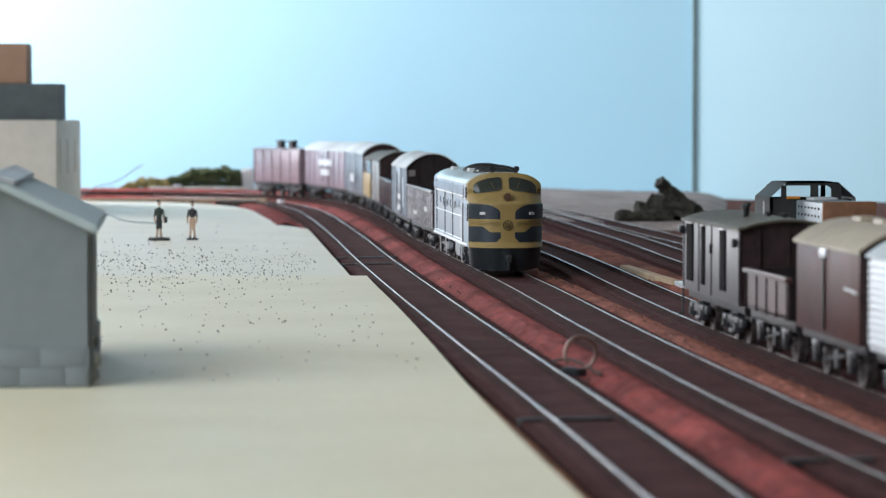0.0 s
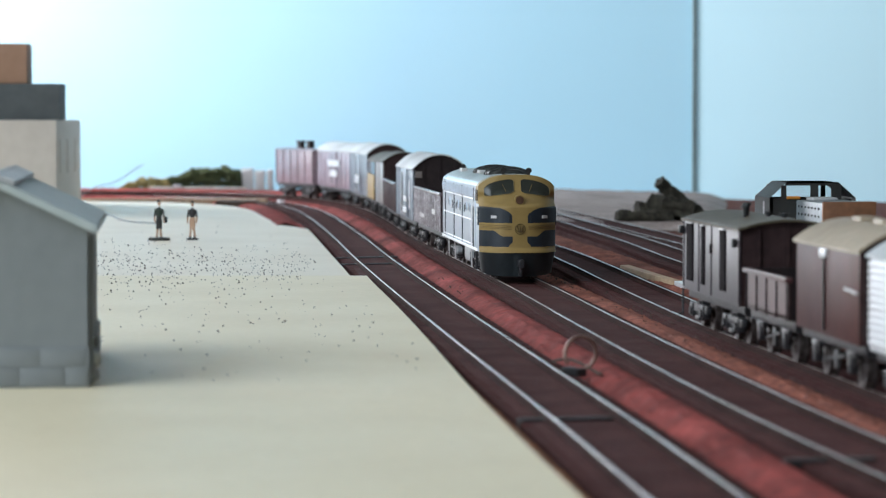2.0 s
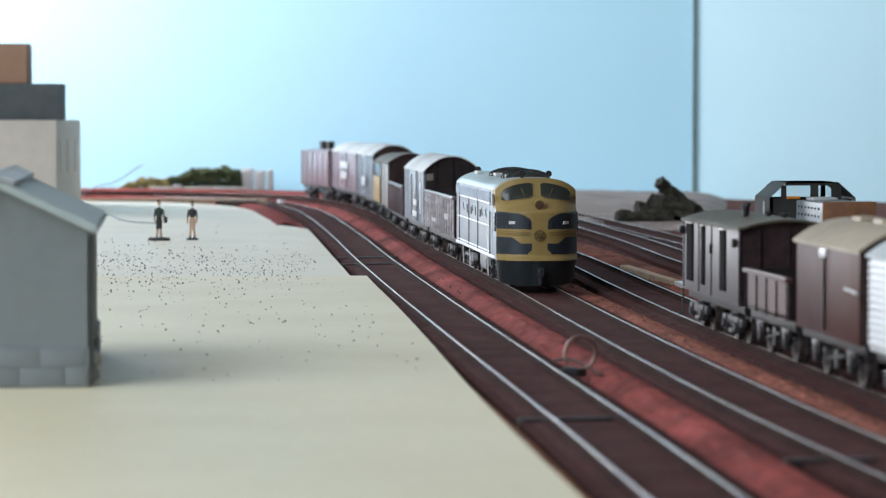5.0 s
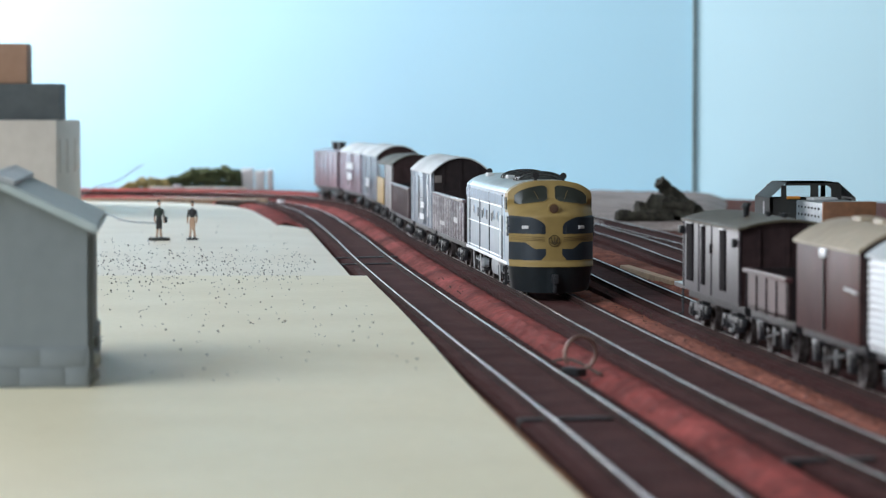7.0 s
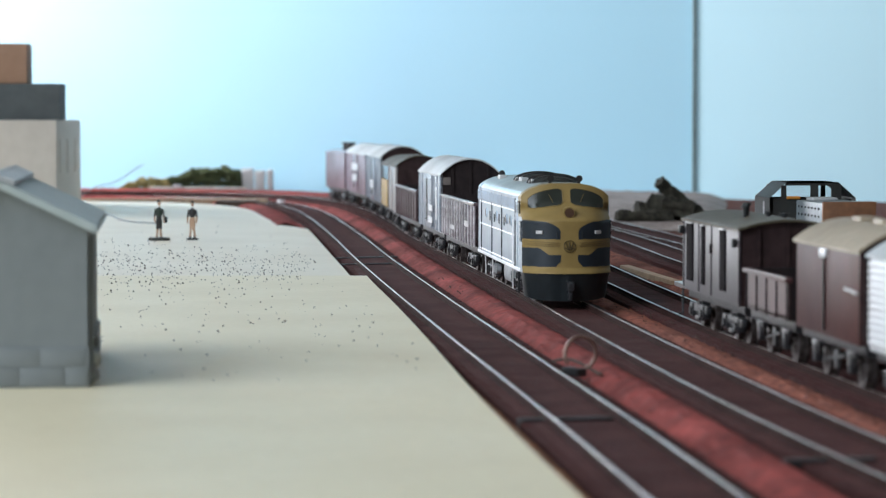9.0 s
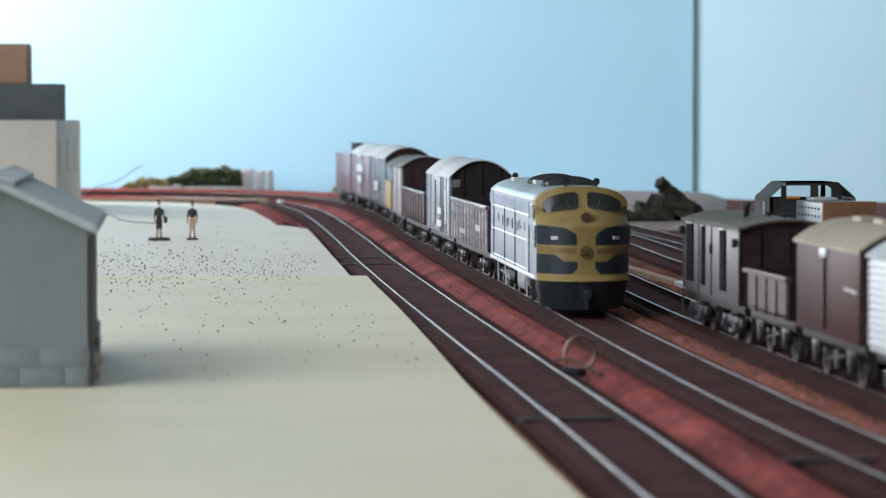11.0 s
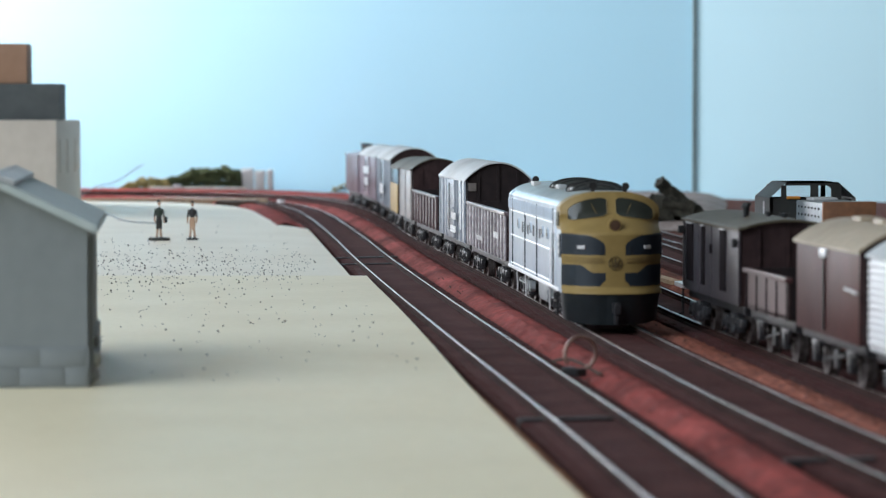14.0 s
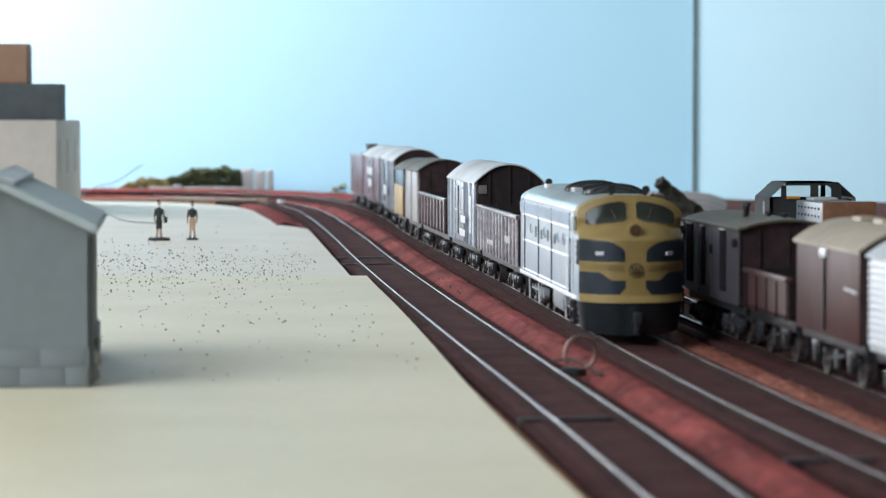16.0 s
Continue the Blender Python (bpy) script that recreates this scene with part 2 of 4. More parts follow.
TRACK4 = Line([(.205, .45), (.18, .70), (.1535, 1.0), (.137, 1.2), (.1205, 1.4), (.1075, 1.65), (.0965, 1.80), (.0865, 1.95), (.067, 2.2), (.045, 2.42)])
TRACK5 = Line([(.205, .85), (.19, 1.0), (.172, 1.2), (.156, 1.4), (.137, 1.6), (.119, 1.80), (.100, 2.0), (.074, 2.25), (.050, 2.45)])

GAUGE = 0.0172
RAIL_H = 0.0020


def strip(bm, line, sections, s0, s1, step=0.012, mi=0, wob=0.0):
    """Sweeps a cross-section of (offset to the left, height) along a line."""
    n = max(2, int((s1 - s0) / step))
    rows = []
    for i in range(n + 1):
        s = s0 + (s1 - s0) * i / n
        row = []
        for j, (w, z) in enumerate(sections):
            inner = 0 < j < len(sections) - 1
            k = wob * (0.6 * noise.noise((s * 60, j * 3.1, w * 300)) + 0.6 * noise.noise((s * 330, j * 5.7, w * 900))) if inner else 0
            q = line.off(s, w + k * 0.6)
            row.append(bm.verts.new((q.x, q.y, z + k)))
        rows.append(row)
    for a, b in zip(rows[:-1], rows[1:]):
        for j in range(len(a) - 1):
            bm.faces.new((a[j], a[j + 1], b[j + 1], b[j])).material_index = mi


def rail_section(w):
    h = RAIL_H
    return [(w + .0010, -h), (w + .0010, -h + .0004), (w + .00025, -h + .0007), (w + .00025, -.0008), (w + .0004, -.0006), (w + .0004, -.0001),
            (w + .0003, 0), (w - .0003, 0), (w - .0004, -.0001), (w - .0004, -.0006), (w - .00025, -.0008), (w - .00025, -h + .0007),
            (w - .0010, -h + .0004), (w - .0010, -h)]


def rail(line, w, parent, s0, s1):
    bm = B()
    sec = rail_section(w)
    strip(bm, line, sec, s0, s1, 0.015)
    ncol = len(sec) - 1
    for i, f in enumerate(bm.faces):
        f.material_index = 0 if 5 <= i % ncol <= 7 else 1
    return part("rail", bm, [M_RAIL, M_RUST], parent, "bright-topped steel rail")


# ---- setting ----
def room():
    for name, b, m, lab in (
            ("floor", (-1.15, 2.6, -2.2, 3.7, -1.02, -1.0), M_FLOOR, "brown carpeted floor of the hobby room"),
            ("ceiling", (-1.15, 2.6, -2.2, 3.7, 1.60, 1.64), M_WALL, "plain cream ceiling of the room"),
            ("wall_north", (-1.15, 2.6, 3.6, 3.7, -1.0, 1.6), M_WALL, "cream plaster wall behind the backdrop"),
            ("wall_south", (-1.15, 2.6, -2.3, -2.2, -1.0, 1.6), M_WALL, "cream plaster wall of the room"),
            ("wall_east", (2.6, 2.7, -2.3, 3.7, -1.0, 1.6), M_WALL, "cream plaster wall of the room")):
        bm = B()
        box(bm, *b)
        solid(name, bm, m, lab, "", kind="structure")
    # the nearer opening is made up for the added fill lamp
    bm = B()
    for b in ((-1.15, -1.05, -2.2, -.65, -1.0, 1.6), (-1.15, -1.05, 1.05, 2.50, -1.0, 1.6), (-1.15, -1.05, -.65, 1.05, -1.0, 0.17), (-1.15, -1.05, -.65, 1.05, 1.27, 1.6),
              (-1.15, -1.05, 3.26, 3.6, -1.0, 1.6), (-1.15, -1.05, 2.50, 3.26, -1.0, 0.10), (-1.15, -1.05, 2.50, 3.26, 0.80, 1.6)):
        box(bm, *b)
    solid("wall_west", bm, M_WALL, "cream plaster wall with a window opening and an added fill opening", kind="structure")


def backdrop():
    def panel(name, a, b, m, lab):
        bm = B()
        v = []
        n = 24
        ax, ay, bx, by = *a, *b
        d = Vector((bx - ax, by - ay)).normalized()
        nrm = Vector((-d.y, d.x)) * 0.006
        for o in (Vector((0, 0)), nrm):
            v.append([[bm.verts.new((ax + (bx - ax) * i / n + o.x, ay + (by - ay) * i / n + o.y, z)) for z in (-0.05, 0.75)] for i in range(n + 1)])
        for k in (0, 1):
            for i in range(n):
                bm.faces.new((v[k][i][0], v[k][i + 1][0], v[k][i + 1][1], v[k][i][1]))
        for i in range(n):
            bm.faces.new((v[0][i][1], v[0][i + 1][1], v[1][i + 1][1], v[1][i][1]))
        solid(name, bm, m, lab, kind="structure")
    panel("backdrop_1", (-1.04, 3.405), (0.2312, 2.752), M_SKY, "smooth sky-blue painted backdrop board behind the railway")
    panel("backdrop_2", (0.2344, 2.746), (1.15, 2.05), M_SKY2, "pale teal-blue painted backdrop board meeting the other in a joint")
    bm = B()
    box(bm, 0.2314, 0.2342, 2.744, 2.750, -0.02, 0.75, bev=0.0006)
    solid("trim_joint", bm, M_SEAM, "dark grey-green joint strip between the backdrop boards", kind="structure")


def ground():
    bm = B()
    nx, ny = 90, 130
    x0, x1, y0, y1 = -1.03, 1.3, 0.15, 3.4
    g = []
    for i in range(nx + 1):
        col = []
        for j in range(ny + 1):
            x, y = x0 + (x1 - x0) * i / nx, y0 + (y1 - y0) * j / ny
            col.append(bm.verts.new((x, y, -0.0068 + 0.0008 * noise.noise((x * 40, y * 40, 0)))))
        g.append(col)
    for i in range(nx):
        for j in range(ny):
            bm.faces.new((g[i][j], g[i + 1][j], g[i + 1][j + 1], g[i][j + 1]))
    solid("ground", bm, M_EARTH, "brown painted baseboard of the model railway", kind="structure")
    bm = B()
    box(bm, -1.03, 1.3, 0.15, 3.4, -0.06, -0.012)
    solid("baseboard", bm, M_BALSA, "plywood frame that carries the layout", "baseboard", kind="structure")
    for x in (-.95, 1.2):
        for y in (.25, 1.75, 3.2):
            bm = B()
            box(bm, x - .03, x + .03, y - .03, y + .03, -1.0, -.06, bev=.004)
            solid("trestle_leg", bm, M_BALSA, "plain timber leg under the layout", kind="structure")


def finer(sec):
    out = []
    for (a, z), (b, y) in zip(sec[:-1], sec[1:]):
        out += [(a + (b - a) * k / 3, z + (y - z) * k / 3) for k in range(3)]
    return out + [sec[-1]]


def bank(name, line, sec, s0, s1, m, lab, wob=0.0009):
    bm = B()
    strip(bm, line, finer(sec), s0, s1, 0.0022, wob=wob)
    return solid(name, bm, m, lab, kind="structure")


def ballast():
    bank("ballast_1", TRACK1, [(-.0165, -.0046), (-.019, -.0030), (-.023, -.0010), (-.027, -.0008), (-.030, -.0022), (-.0335, -.005)], 0.02, TRACK1.length - .05,
         M_RED, "rough red ballast ridge between two tracks", 0.0008)
    bank("ballast_2", TRACK2, [(-.0165, -.0046), (-.0185, -.0034), (-.022, -.0028), (-.026, -.0032), (-.029, -.005)], 0.02, 1.75,
         M_ORANGE, "orange-brown ballast between two tracks")
    bank("ballast_3", TRACK3, [(-.0165, -.0046), (-.020, -.0028), (-.027, -.0022), (-.034, -.0025), (-.038, -.0045)], 0.1, 2.0,
         M_ORANGE, "orange-brown ballast beside the siding")
    bank("ballast_4", TRACK1, [(.034, -.0054), (.0225, -.0024), (.0202, -.0014), (.0180, -.0014), (.0150, -.0044)], 0.02, 0.46,
         M_FRINGE, "orange-brown ballast shoulder beside the cream board", 0.0004)
    bank("ballast_8", TRACK1, [(.034, -.0056), (.024, -.0040), (.0190, -.0036), (.0152, -.0046)], 0.46, 1.3,
         M_BED, "dark brown ballast shoulder beside the cream board", 0.0005)
    bank("ballast_5", TRACK1, [(.0425, -.0042), (.0365, -.0003), (.031, .0007), (.027, .0006), (.021, -.0012), (.0168, -.0045)], 1.54, TRACK1.length - .05,
         M_RED, "rough red ballast heaped along the curve", 0.0011)
    bank("ballast_6", TRACK1, [(.0230, -.0042), (.0208, -.0006), (.0190, -.0012), (.0168, -.0045)], 1.15, 1.58,
         M_RED, "thin red ballast fringe along the cream board", 0.0008)
    bank("ballast_7", TRACK2, [(-.0165, -.0046), (-.022, -.0004), (-.030, .0016), (-.042, .0020), (-.055, -.0046)], 1.72, TRACK2.length - .05,
         M_RED, "red ballast beyond the far curve", 0.0011)


def track(name, line, s0, s1, parts_from, parts_to, lab, pitch=0.0056):
    top = thing(name, lab, "railway track")
    bm = B()
    strip(bm, line, [(.0170, -.0066), (.0156, -.0042), (.0132, -.0041), (.0122, -.00208), (-.0122, -.00208), (-.0132, -.0041), (-.0156, -.0042), (-.0170, -.0066)], s0, s1, 0.012)
    part("track_bed", bm, M_BED, top, "dark brown painted track bed")
    for w in (GAUGE / 2, -GAUGE / 2):
        rail(line, w, top, s0, s1)
    bm = B()
    box(bm, -.0150, .0150, -.0014, .0014, -.0042, -.0021, bev=.0002)
    me = finish(bm, "sleeper", M_SLEEPER)
    rest = B()
    s = s0 + pitch
    while s < s1 - pitch:
        p, t = line.at(s), line.along(s)
        a = math.atan2(-t.x, t.y) + random.uniform(-.012, .012)
        if parts_from <= s <= parts_to:
            ob = new("sleeper", me)
            ob.parent = top
            ob.matrix_basis = pose(p.x, p.y, random.uniform(-.0001, .0001), 0, 0, math.degrees(a))
        else:
            r = box(rest, -.0150, .0150, -.0014, .0014, -.0042, -.0021)
            bmesh.ops.transform(rest, matrix=pose(p.x, p.y, 0, 0, 0, math.degrees(a)), verts=r)
        s += pitch
    if rest.verts:
        tagged(part("sleeper_row", rest, M_SLEEPER, top), kind="stuff")
    else:
        rest.free()
    return top


def cream_board():
    """Two thin sheets, the nearer one reaching further towards the track."""
    def sheet(name, pts, z1, lab, m):
        bm = B()
        low = [bm.verts.new((x, y, z1 - .0050)) for x, y in pts]
        up = [bm.verts.new((x, y, z1)) for x, y in pts]
        bm.faces.new(up)
        bm.faces.new(low[::-1])
        k = len(pts)
        for i in range(k):
            bm.faces.new((low[i], low[(i + 1) % k], up[(i + 1) % k], up[i]))
        bmesh.ops.bevel(bm, geom=[e for e in bm.edges if abs(e.verts[0].co.z - e.verts[1].co.z) < 1e-6 and e.verts[0].co.z > z1 - 1e-5],
                        offset=.0002, segments=2, affect="EDGES")
        solid(name, bm, m, lab, "board", "cream sheets")
    near = [(-1.0, 0.16)] + [NEAR_EDGE.at(NEAR_EDGE.length * i / 30)[:] for i in range(31)] + [(-1.0, 1.278)]
    far = [(-1.0, 1.2785)] + [FAR_EDGE.at(FAR_EDGE.length * i / 24)[:] for i in range(25)] + [(-1.0, 2.45)]
    sheet("cream_sheet", near, -.0002, "cream-painted flat board laid beside the track, scattered with crumbs", M_SHEET)
    sheet("cream_sheet", far, -.0003, "far cream board, light painted in paler, edge cut at an angle", M_SHEET2)


NEAR_EDGE = Line([(.043, .33), (.0340, .42), (.0252, .525), (.0189, .596), (.0090, .717), (.0025, .807), (-.0062, .93), (-.0173, 1.079), (-.0290, 1.225), (-.0327, 1.277)])
FAR_EDGE = Line([(-.0400, 1.2785), (-.052, 1.43), (-.0670, 1.62), (-.0805, 1.79), (-.0880, 1.865), (-.1021, 1.884), (-.1212, 2.024), (-.1453, 2.214), (-.1774, 2.331), (-.2210, 2.394), (-.29, 2.43), (-.7, 2.44)])


def crumbs():
    bm = B()
    rnd = random.Random(5)
    for k in range(1900):
        y = rnd.gauss(1.33, .12) if k < 1650 else rnd.uniform(.75, 1.9)
        if k >= 1800:
            y = rnd.gauss(.98, .07)
        x = rnd.uniform(-.30, -.02 - .10 * max(0, y - 1.0))
        if k < 1650 and x > -.06:
            x -= rnd.uniform(0, .12)
        r = rnd.choice((.00014, .00017, .00023, .00033)) * rnd.uniform(.7, 1.2)
        v = bmesh.ops.create_icosphere(bm, subdivisions=1, radius=r, matrix=Matrix.LocRotScale((x, y, r * .4 - .0002), Euler((rnd.random() * 6, 1, 0)), (1.5, 1, .8)))
    for k in range(60):
        y = rnd.uniform(.74, 1.08)
        x = rnd.uniform(-.13 * y, -.004 - .10 * max(0, y - .85))
        r = rnd.uniform(.00016, .00032)
        bmesh.ops.create_icosphere(bm, subdivisions=1, radius=r, matrix=Matrix.LocRotScale((x, y, r * .4 - .0002), Euler((rnd.random() * 6, 1, 0)), (1.5, 1, .8)))
    solid("crumbs", bm, M_CRUMB, "dark crumbs of scatter spilt over the cream board", "scatter", kind="stuff")


room()
backdrop()
ground()
ballast()
cream_board()


# ---- rolling stock: the near end of a vehicle is at y = 0, its length runs to +y, rails at z = 0 ----
WHEELS = []


def wheelset(top, y, r=0.0052):
    bm = B()
    rod(bm, (-.0105, 0, 0), (.0105, 0, 0), .0009, seg=8)
    for sx in (-1, 1):
        rod(bm, (sx * .0072, 0, 0), (sx * .0079, 0, 0), r + .0007, seg=24)
        rod(bm, (sx * .0079, 0, 0), (sx * .0099, 0, 0), r, seg=24)
        rod(bm, (sx * .0099, 0, 0), (sx * .0102, 0, 0), r * .72, r * .62, seg=24)
        for k in range(6):
            a = k * math.pi / 3
            rod(bm, (sx * .0098, math.cos(a) * r * .5, math.sin(a) * r * .5), (sx * .0104, math.cos(a) * r * .5, math.sin(a) * r * .5), r * .13, seg=6)
    ob = part("wheelset", bm, M_WHEEL, top, "steel disc wheels on one axle", at=(0, y, r))
    return ob, y, r


def bogie(top, y, axles, spread=.021, hw=.0122):
    out = []
    n = len(axles)
    bm = B()
    a, b = min(axles) - .006, max(axles) + .006
    for sx in (-1, 1):
        x = sx * hw
        box(bm, x - .0009, x + .0009, y + a, y + b, .0052, .0078, bev=.0004)
        for d in axles:
            box(bm, x - .0014, x + .0014, y + d - .0022, y + d + .0022, .0034, .0078, bev=.0005)
            rod(bm, (x, y + d, .0052), (x + sx * .0020, y + d, .0052), .0013, seg=10)
        for k in range(n - 1):
            m = y + (axles[k] + axles[k + 1]) / 2
            for q in (-.0016, 0, .0016):
                rod(bm, (x + sx * .0004, m + q, .0036), (x + sx * .0004, m + q, .0088), .0006, seg=6)
            box(bm, x - .0013, x + .0013, m - .0036, m + .0036, .0026, .0040, bev=.0004)
    box(bm, -hw, hw, y - .0035, y + .0035, .0070, .0100, bev=.0006)
    part("bogie", bm, M_UNDER, top, "weathered black bogie frame with springs")
    return [wheelset(top, y + d) for d in axles]


def couplers(top, L, hw):
    for y, d in ((0, -1), (L, 1)):
        bm = B()
        box(bm, -.0016, .0016, min(y, y + d * .007), max(y, y + d * .007), .0072, .0092, bev=.0004)
        box(bm, -.0030, .0030, min(y + d * .0055, y + d * .0075), max(y + d * .0055, y + d * .0075), .0066, .0098, bev=.0005)
        part("coupler", bm, M_BLACK, top, "black coupling hook")


def running_gear(top, L, four=False):
    bm = B()
    for sx in (-1, 1):
        box(bm, sx * .0118 - .0010, sx * .0118 + .0010, .001, L - .001, .0092, .0122, bev=.0003)
    for y in (.001, L - .003):
        box(bm, -.0125, .0125, y, y + .002, .0088, .0122, bev=.0003)
    box(bm, -.003, .003, .003, L - .003, .0085, .0118)
    part("underframe", bm, M_UNDER, top, "dark steel underframe")
    couplers(top, L, .0125)
    if four:
        ws = []
        for y in (L * .23, L * .77):
            for sx in (-1, 1):
                bm = B()
                box(bm, sx * .0122 - .0008, sx * .0122 + .0008, y - .0045, y + .0045, .0078, .0092, bev=.0003)
                box(bm, sx * .0122 - .0011, sx * .0122 + .0011, y - .0017, y + .0017, .0036, .0090, bev=.0004)
                rod(bm, (sx * .0122, y - .0045, .0086), (sx * .0122, y - .001, .0048), .0005, seg=6)
                rod(bm, (sx * .0122, y + .0045, .0086), (sx * .0122, y + .001, .0048), .0005, seg=6)
                part("axle_guard", bm, M_UNDER, top)
            ws.append(wheelset(top, y))
        bm = B()
        rod(bm, (-.0128, L * .30, .0078), (-.0128, L * .62, .0050), .0005, seg=6)
        box(bm, -.0132, -.0124, L * .40, L * .46, .0036, .0085, bev=.0002)
        part("brake_lever", bm, M_UNDER, top)
    else:
        e = min(.032, L * .2)
        ws = bogie(top, e, (-.0095, .0095)) + bogie(top, L - e, (-.0095, .0095))
        bm = B()
        rod(bm, (-.004, L * .42, .0062), (-.004, L * .55, .0062), .0030, seg=14)
        box(bm, .002, .009, L * .44, L * .52, .0045, .0088, bev=.0004)
        part("brake_gear", bm, M_UNDER, top)
    return ws


def open_wagon(name, lab, L, top_z, paint, inner, m=None, four=False, ribs=9, hw=.0145, rib_paint=None, rib_d=.0009):
    top = thing(name, lab, "wagon", m)
    bm = B()
    z0 = .0122
    box(bm, -hw, hw, .002, L - .002, z0, z0 + .0014, bev=.0002)
    part("wagon_floor", bm, M_INSIDE, top)
    for sx in (-1, 1):
        bm = B()
        x = sx * hw
        box(bm, min(x, x - sx * .0009), max(x, x - sx * .0009), .002, L - .002, z0, top_z)
        for k in range(ribs):
            y = .004 + (L - .008) * k / (ribs - 1)
            b_ = B()
            box(b_, min(x, x + sx * rib_d), max(x, x + sx * rib_d), y - .0008, y + .0008, z0, top_z - .0004, bev=rib_d * .22)
            part("rib", b_, rib_paint or paint, top)
        box(bm, x - .0011, x + .0011, .0018, L - .0018, top_z - .0012, top_z + .0002, bev=.0003)
        part("side_panel", bm, paint, top, "ribbed steel side with a capping rail")
    for y in (.002, L - .0029):
        bm = B()
        box(bm, -hw, hw, y, y + .0009, z0, top_z)
        for k in range(4):
            x = -hw * .75 + k * hw * .5
            box(bm, x - .0007, x + .0007, y - .0007 if y < .01 else y + .0009, y if y < .01 else y + .0016, z0, top_z - .0005, bev=.0002)
        part("end_panel", bm, inner, top)
    return top, running_gear(top, L, four)


def arch(x, hw, eave, crown):
    return eave + (crown - eave) * (1 - min(1, abs(x) / hw) ** 2.1)


def van(name, lab, L, eave, crown, paint, end, roof, m=None, four=False, doors=True, ribs=0, hw=.0145, louvres=0, over=.0008):
    top = thing(name, lab, "van", m)
    z0 = .0118
    for sx in (-1, 1):
        bm = B()
        x = sx * hw
        box(bm, min(x, x - sx * .001), max(x, x - sx * .001), .001, L - .001, z0, eave, bev=.0002)
        for k in range(ribs):
            y = .003 + (L - .006) * k / max(1, ribs - 1)
            b_ = B()
            box(b_, min(x, x + sx * .0007), max(x, x + sx * .0007), y - .0006, y + .0006, z0 + .0004, eave - .0006, bev=.0002)
            part("rib", b_, paint, top)
        slats = []
        for k in range(louvres):
            z = z0 + .0016 + (eave - z0 - .003) * k / louvres
            slats.append(z)
        side = part("side_panel", bm, paint, top)
        for z in slats:
            bm = B()
            box(bm, min(x, x + sx * .0009), max(x, x + sx * .0009), .002, L - .002, z, z + (eave - z0) / louvres * .55, bev=.0003)
            part("louvre", bm, paint, side)
        if doors:
            for q in ((-1, 0), (0, 1)):
                bm = B()
                w = min(.018, L * .16)
                y0, y1 = L / 2 + q[0] * w, L / 2 + q[1] * w
                box(bm, min(x, x + sx * .0010), max(x, x + sx * .0010), y0 + .0002, y1 - .0002, z0 + .0010, eave - .0012, bev=.0002)
                for z in (z0 + .004, (z0 + eave) / 2, eave - .004):
                    box(bm, min(x, x + sx * .0015), max(x, x + sx * .0015), y0 + .001, y1 - .001, z - .0004, z + .0004, bev=.0001)
                part("door", bm, paint, side)
            bm = B()
            rod(bm, (x + sx * .0016, L / 2, z0 + .004), (x + sx * .0016, L / 2, eave - .003), .0003, seg=6)
            part("door_bar", bm, M_BLACK, side)
    for y in (.001, L - .002):
        bm = B()
        n = 16
        xs = [-hw + 2 * hw * i / n for i in range(n + 1)]
        for yy in (y, y + .001):
            vs = [bm.verts.new((-hw, yy, z0))] + [bm.verts.new((q, yy, arch(q, hw, eave, crown))) for q in xs] + [bm.verts.new((hw, yy, z0))]
            bm.faces.new(vs)
        dy = -.0006 if y < .01 else .0010
        for k in range(3):
            x = -hw * .6 + k * hw * .6
            box(bm, x - .0006, x + .0006, y + dy, y + dy + .0006, z0, arch(x, hw, eave, crown) - .0008)
        part("end_panel", bm, end, top)
    bm = B()
    n = 22
    hr = hw + over
    rows = []
    for y in (-over, L + over):
        rows.append(([bm.verts.new((-hr + 2 * hr * i / n, y, arch(-hr + 2 * hr * i / n, hr, eave - .0004, crown + .0004))) for i in range(n + 1)],
                     [bm.verts.new((-hr + 2 * hr * i / n, y, arch(-hr + 2 * hr * i / n, hr, eave - .0004, crown + .0004) - .0007)) for i in range(n + 1)]))
    for i in range(n):
        bm.faces.new((rows[0][0][i], rows[0][0][i + 1], rows[1][0][i + 1], rows[1][0][i]))
        bm.faces.new((rows[0][1][i], rows[0][1][i + 1], rows[1][1][i + 1], rows[1][1][i]))
        for r in rows:
            bm.faces.new((r[0][i], r[0][i + 1], r[1][i + 1], r[1][i]))
    for i in (0, n):
        bm.faces.new((rows[0][0][i], rows[1][0][i], rows[1][1][i], rows[0][1][i]))
    part("roof", bm, roof, top, "arched roof")
    return top, running_gear(top, L, four)


def marks(top, x, spots, m=M_LETTER):
    """Faded lettering that cannot be read: plain bars on the side at x."""
    for y0, y1, z0, z1 in spots:
        bm = B()
        n = max(1, int((y1 - y0) / .0035))
        for k in range(n):
            a = y0 + (y1 - y0) * k / n
            box(bm, min(x, x - .00025), max(x, x - .00025), a, a + (y1 - y0) / n * .72, z0, z1)
        part("lettering", bm, m, top, "small unreadable lettering bars")


# ---- the locomotive ----
LW, LB, LE, LC = .0162, .0112, .0388, .0437     # half width, skirt, eave, crown


def loco_top(xn):
    return LE + (LC - LE) * (1 - abs(xn) ** 3.0) ** 0.8


def smooth(a, b, x):
    t = min(1, max(0, (x - a) / (b - a)))
    return t * t * (3 - 2 * t)


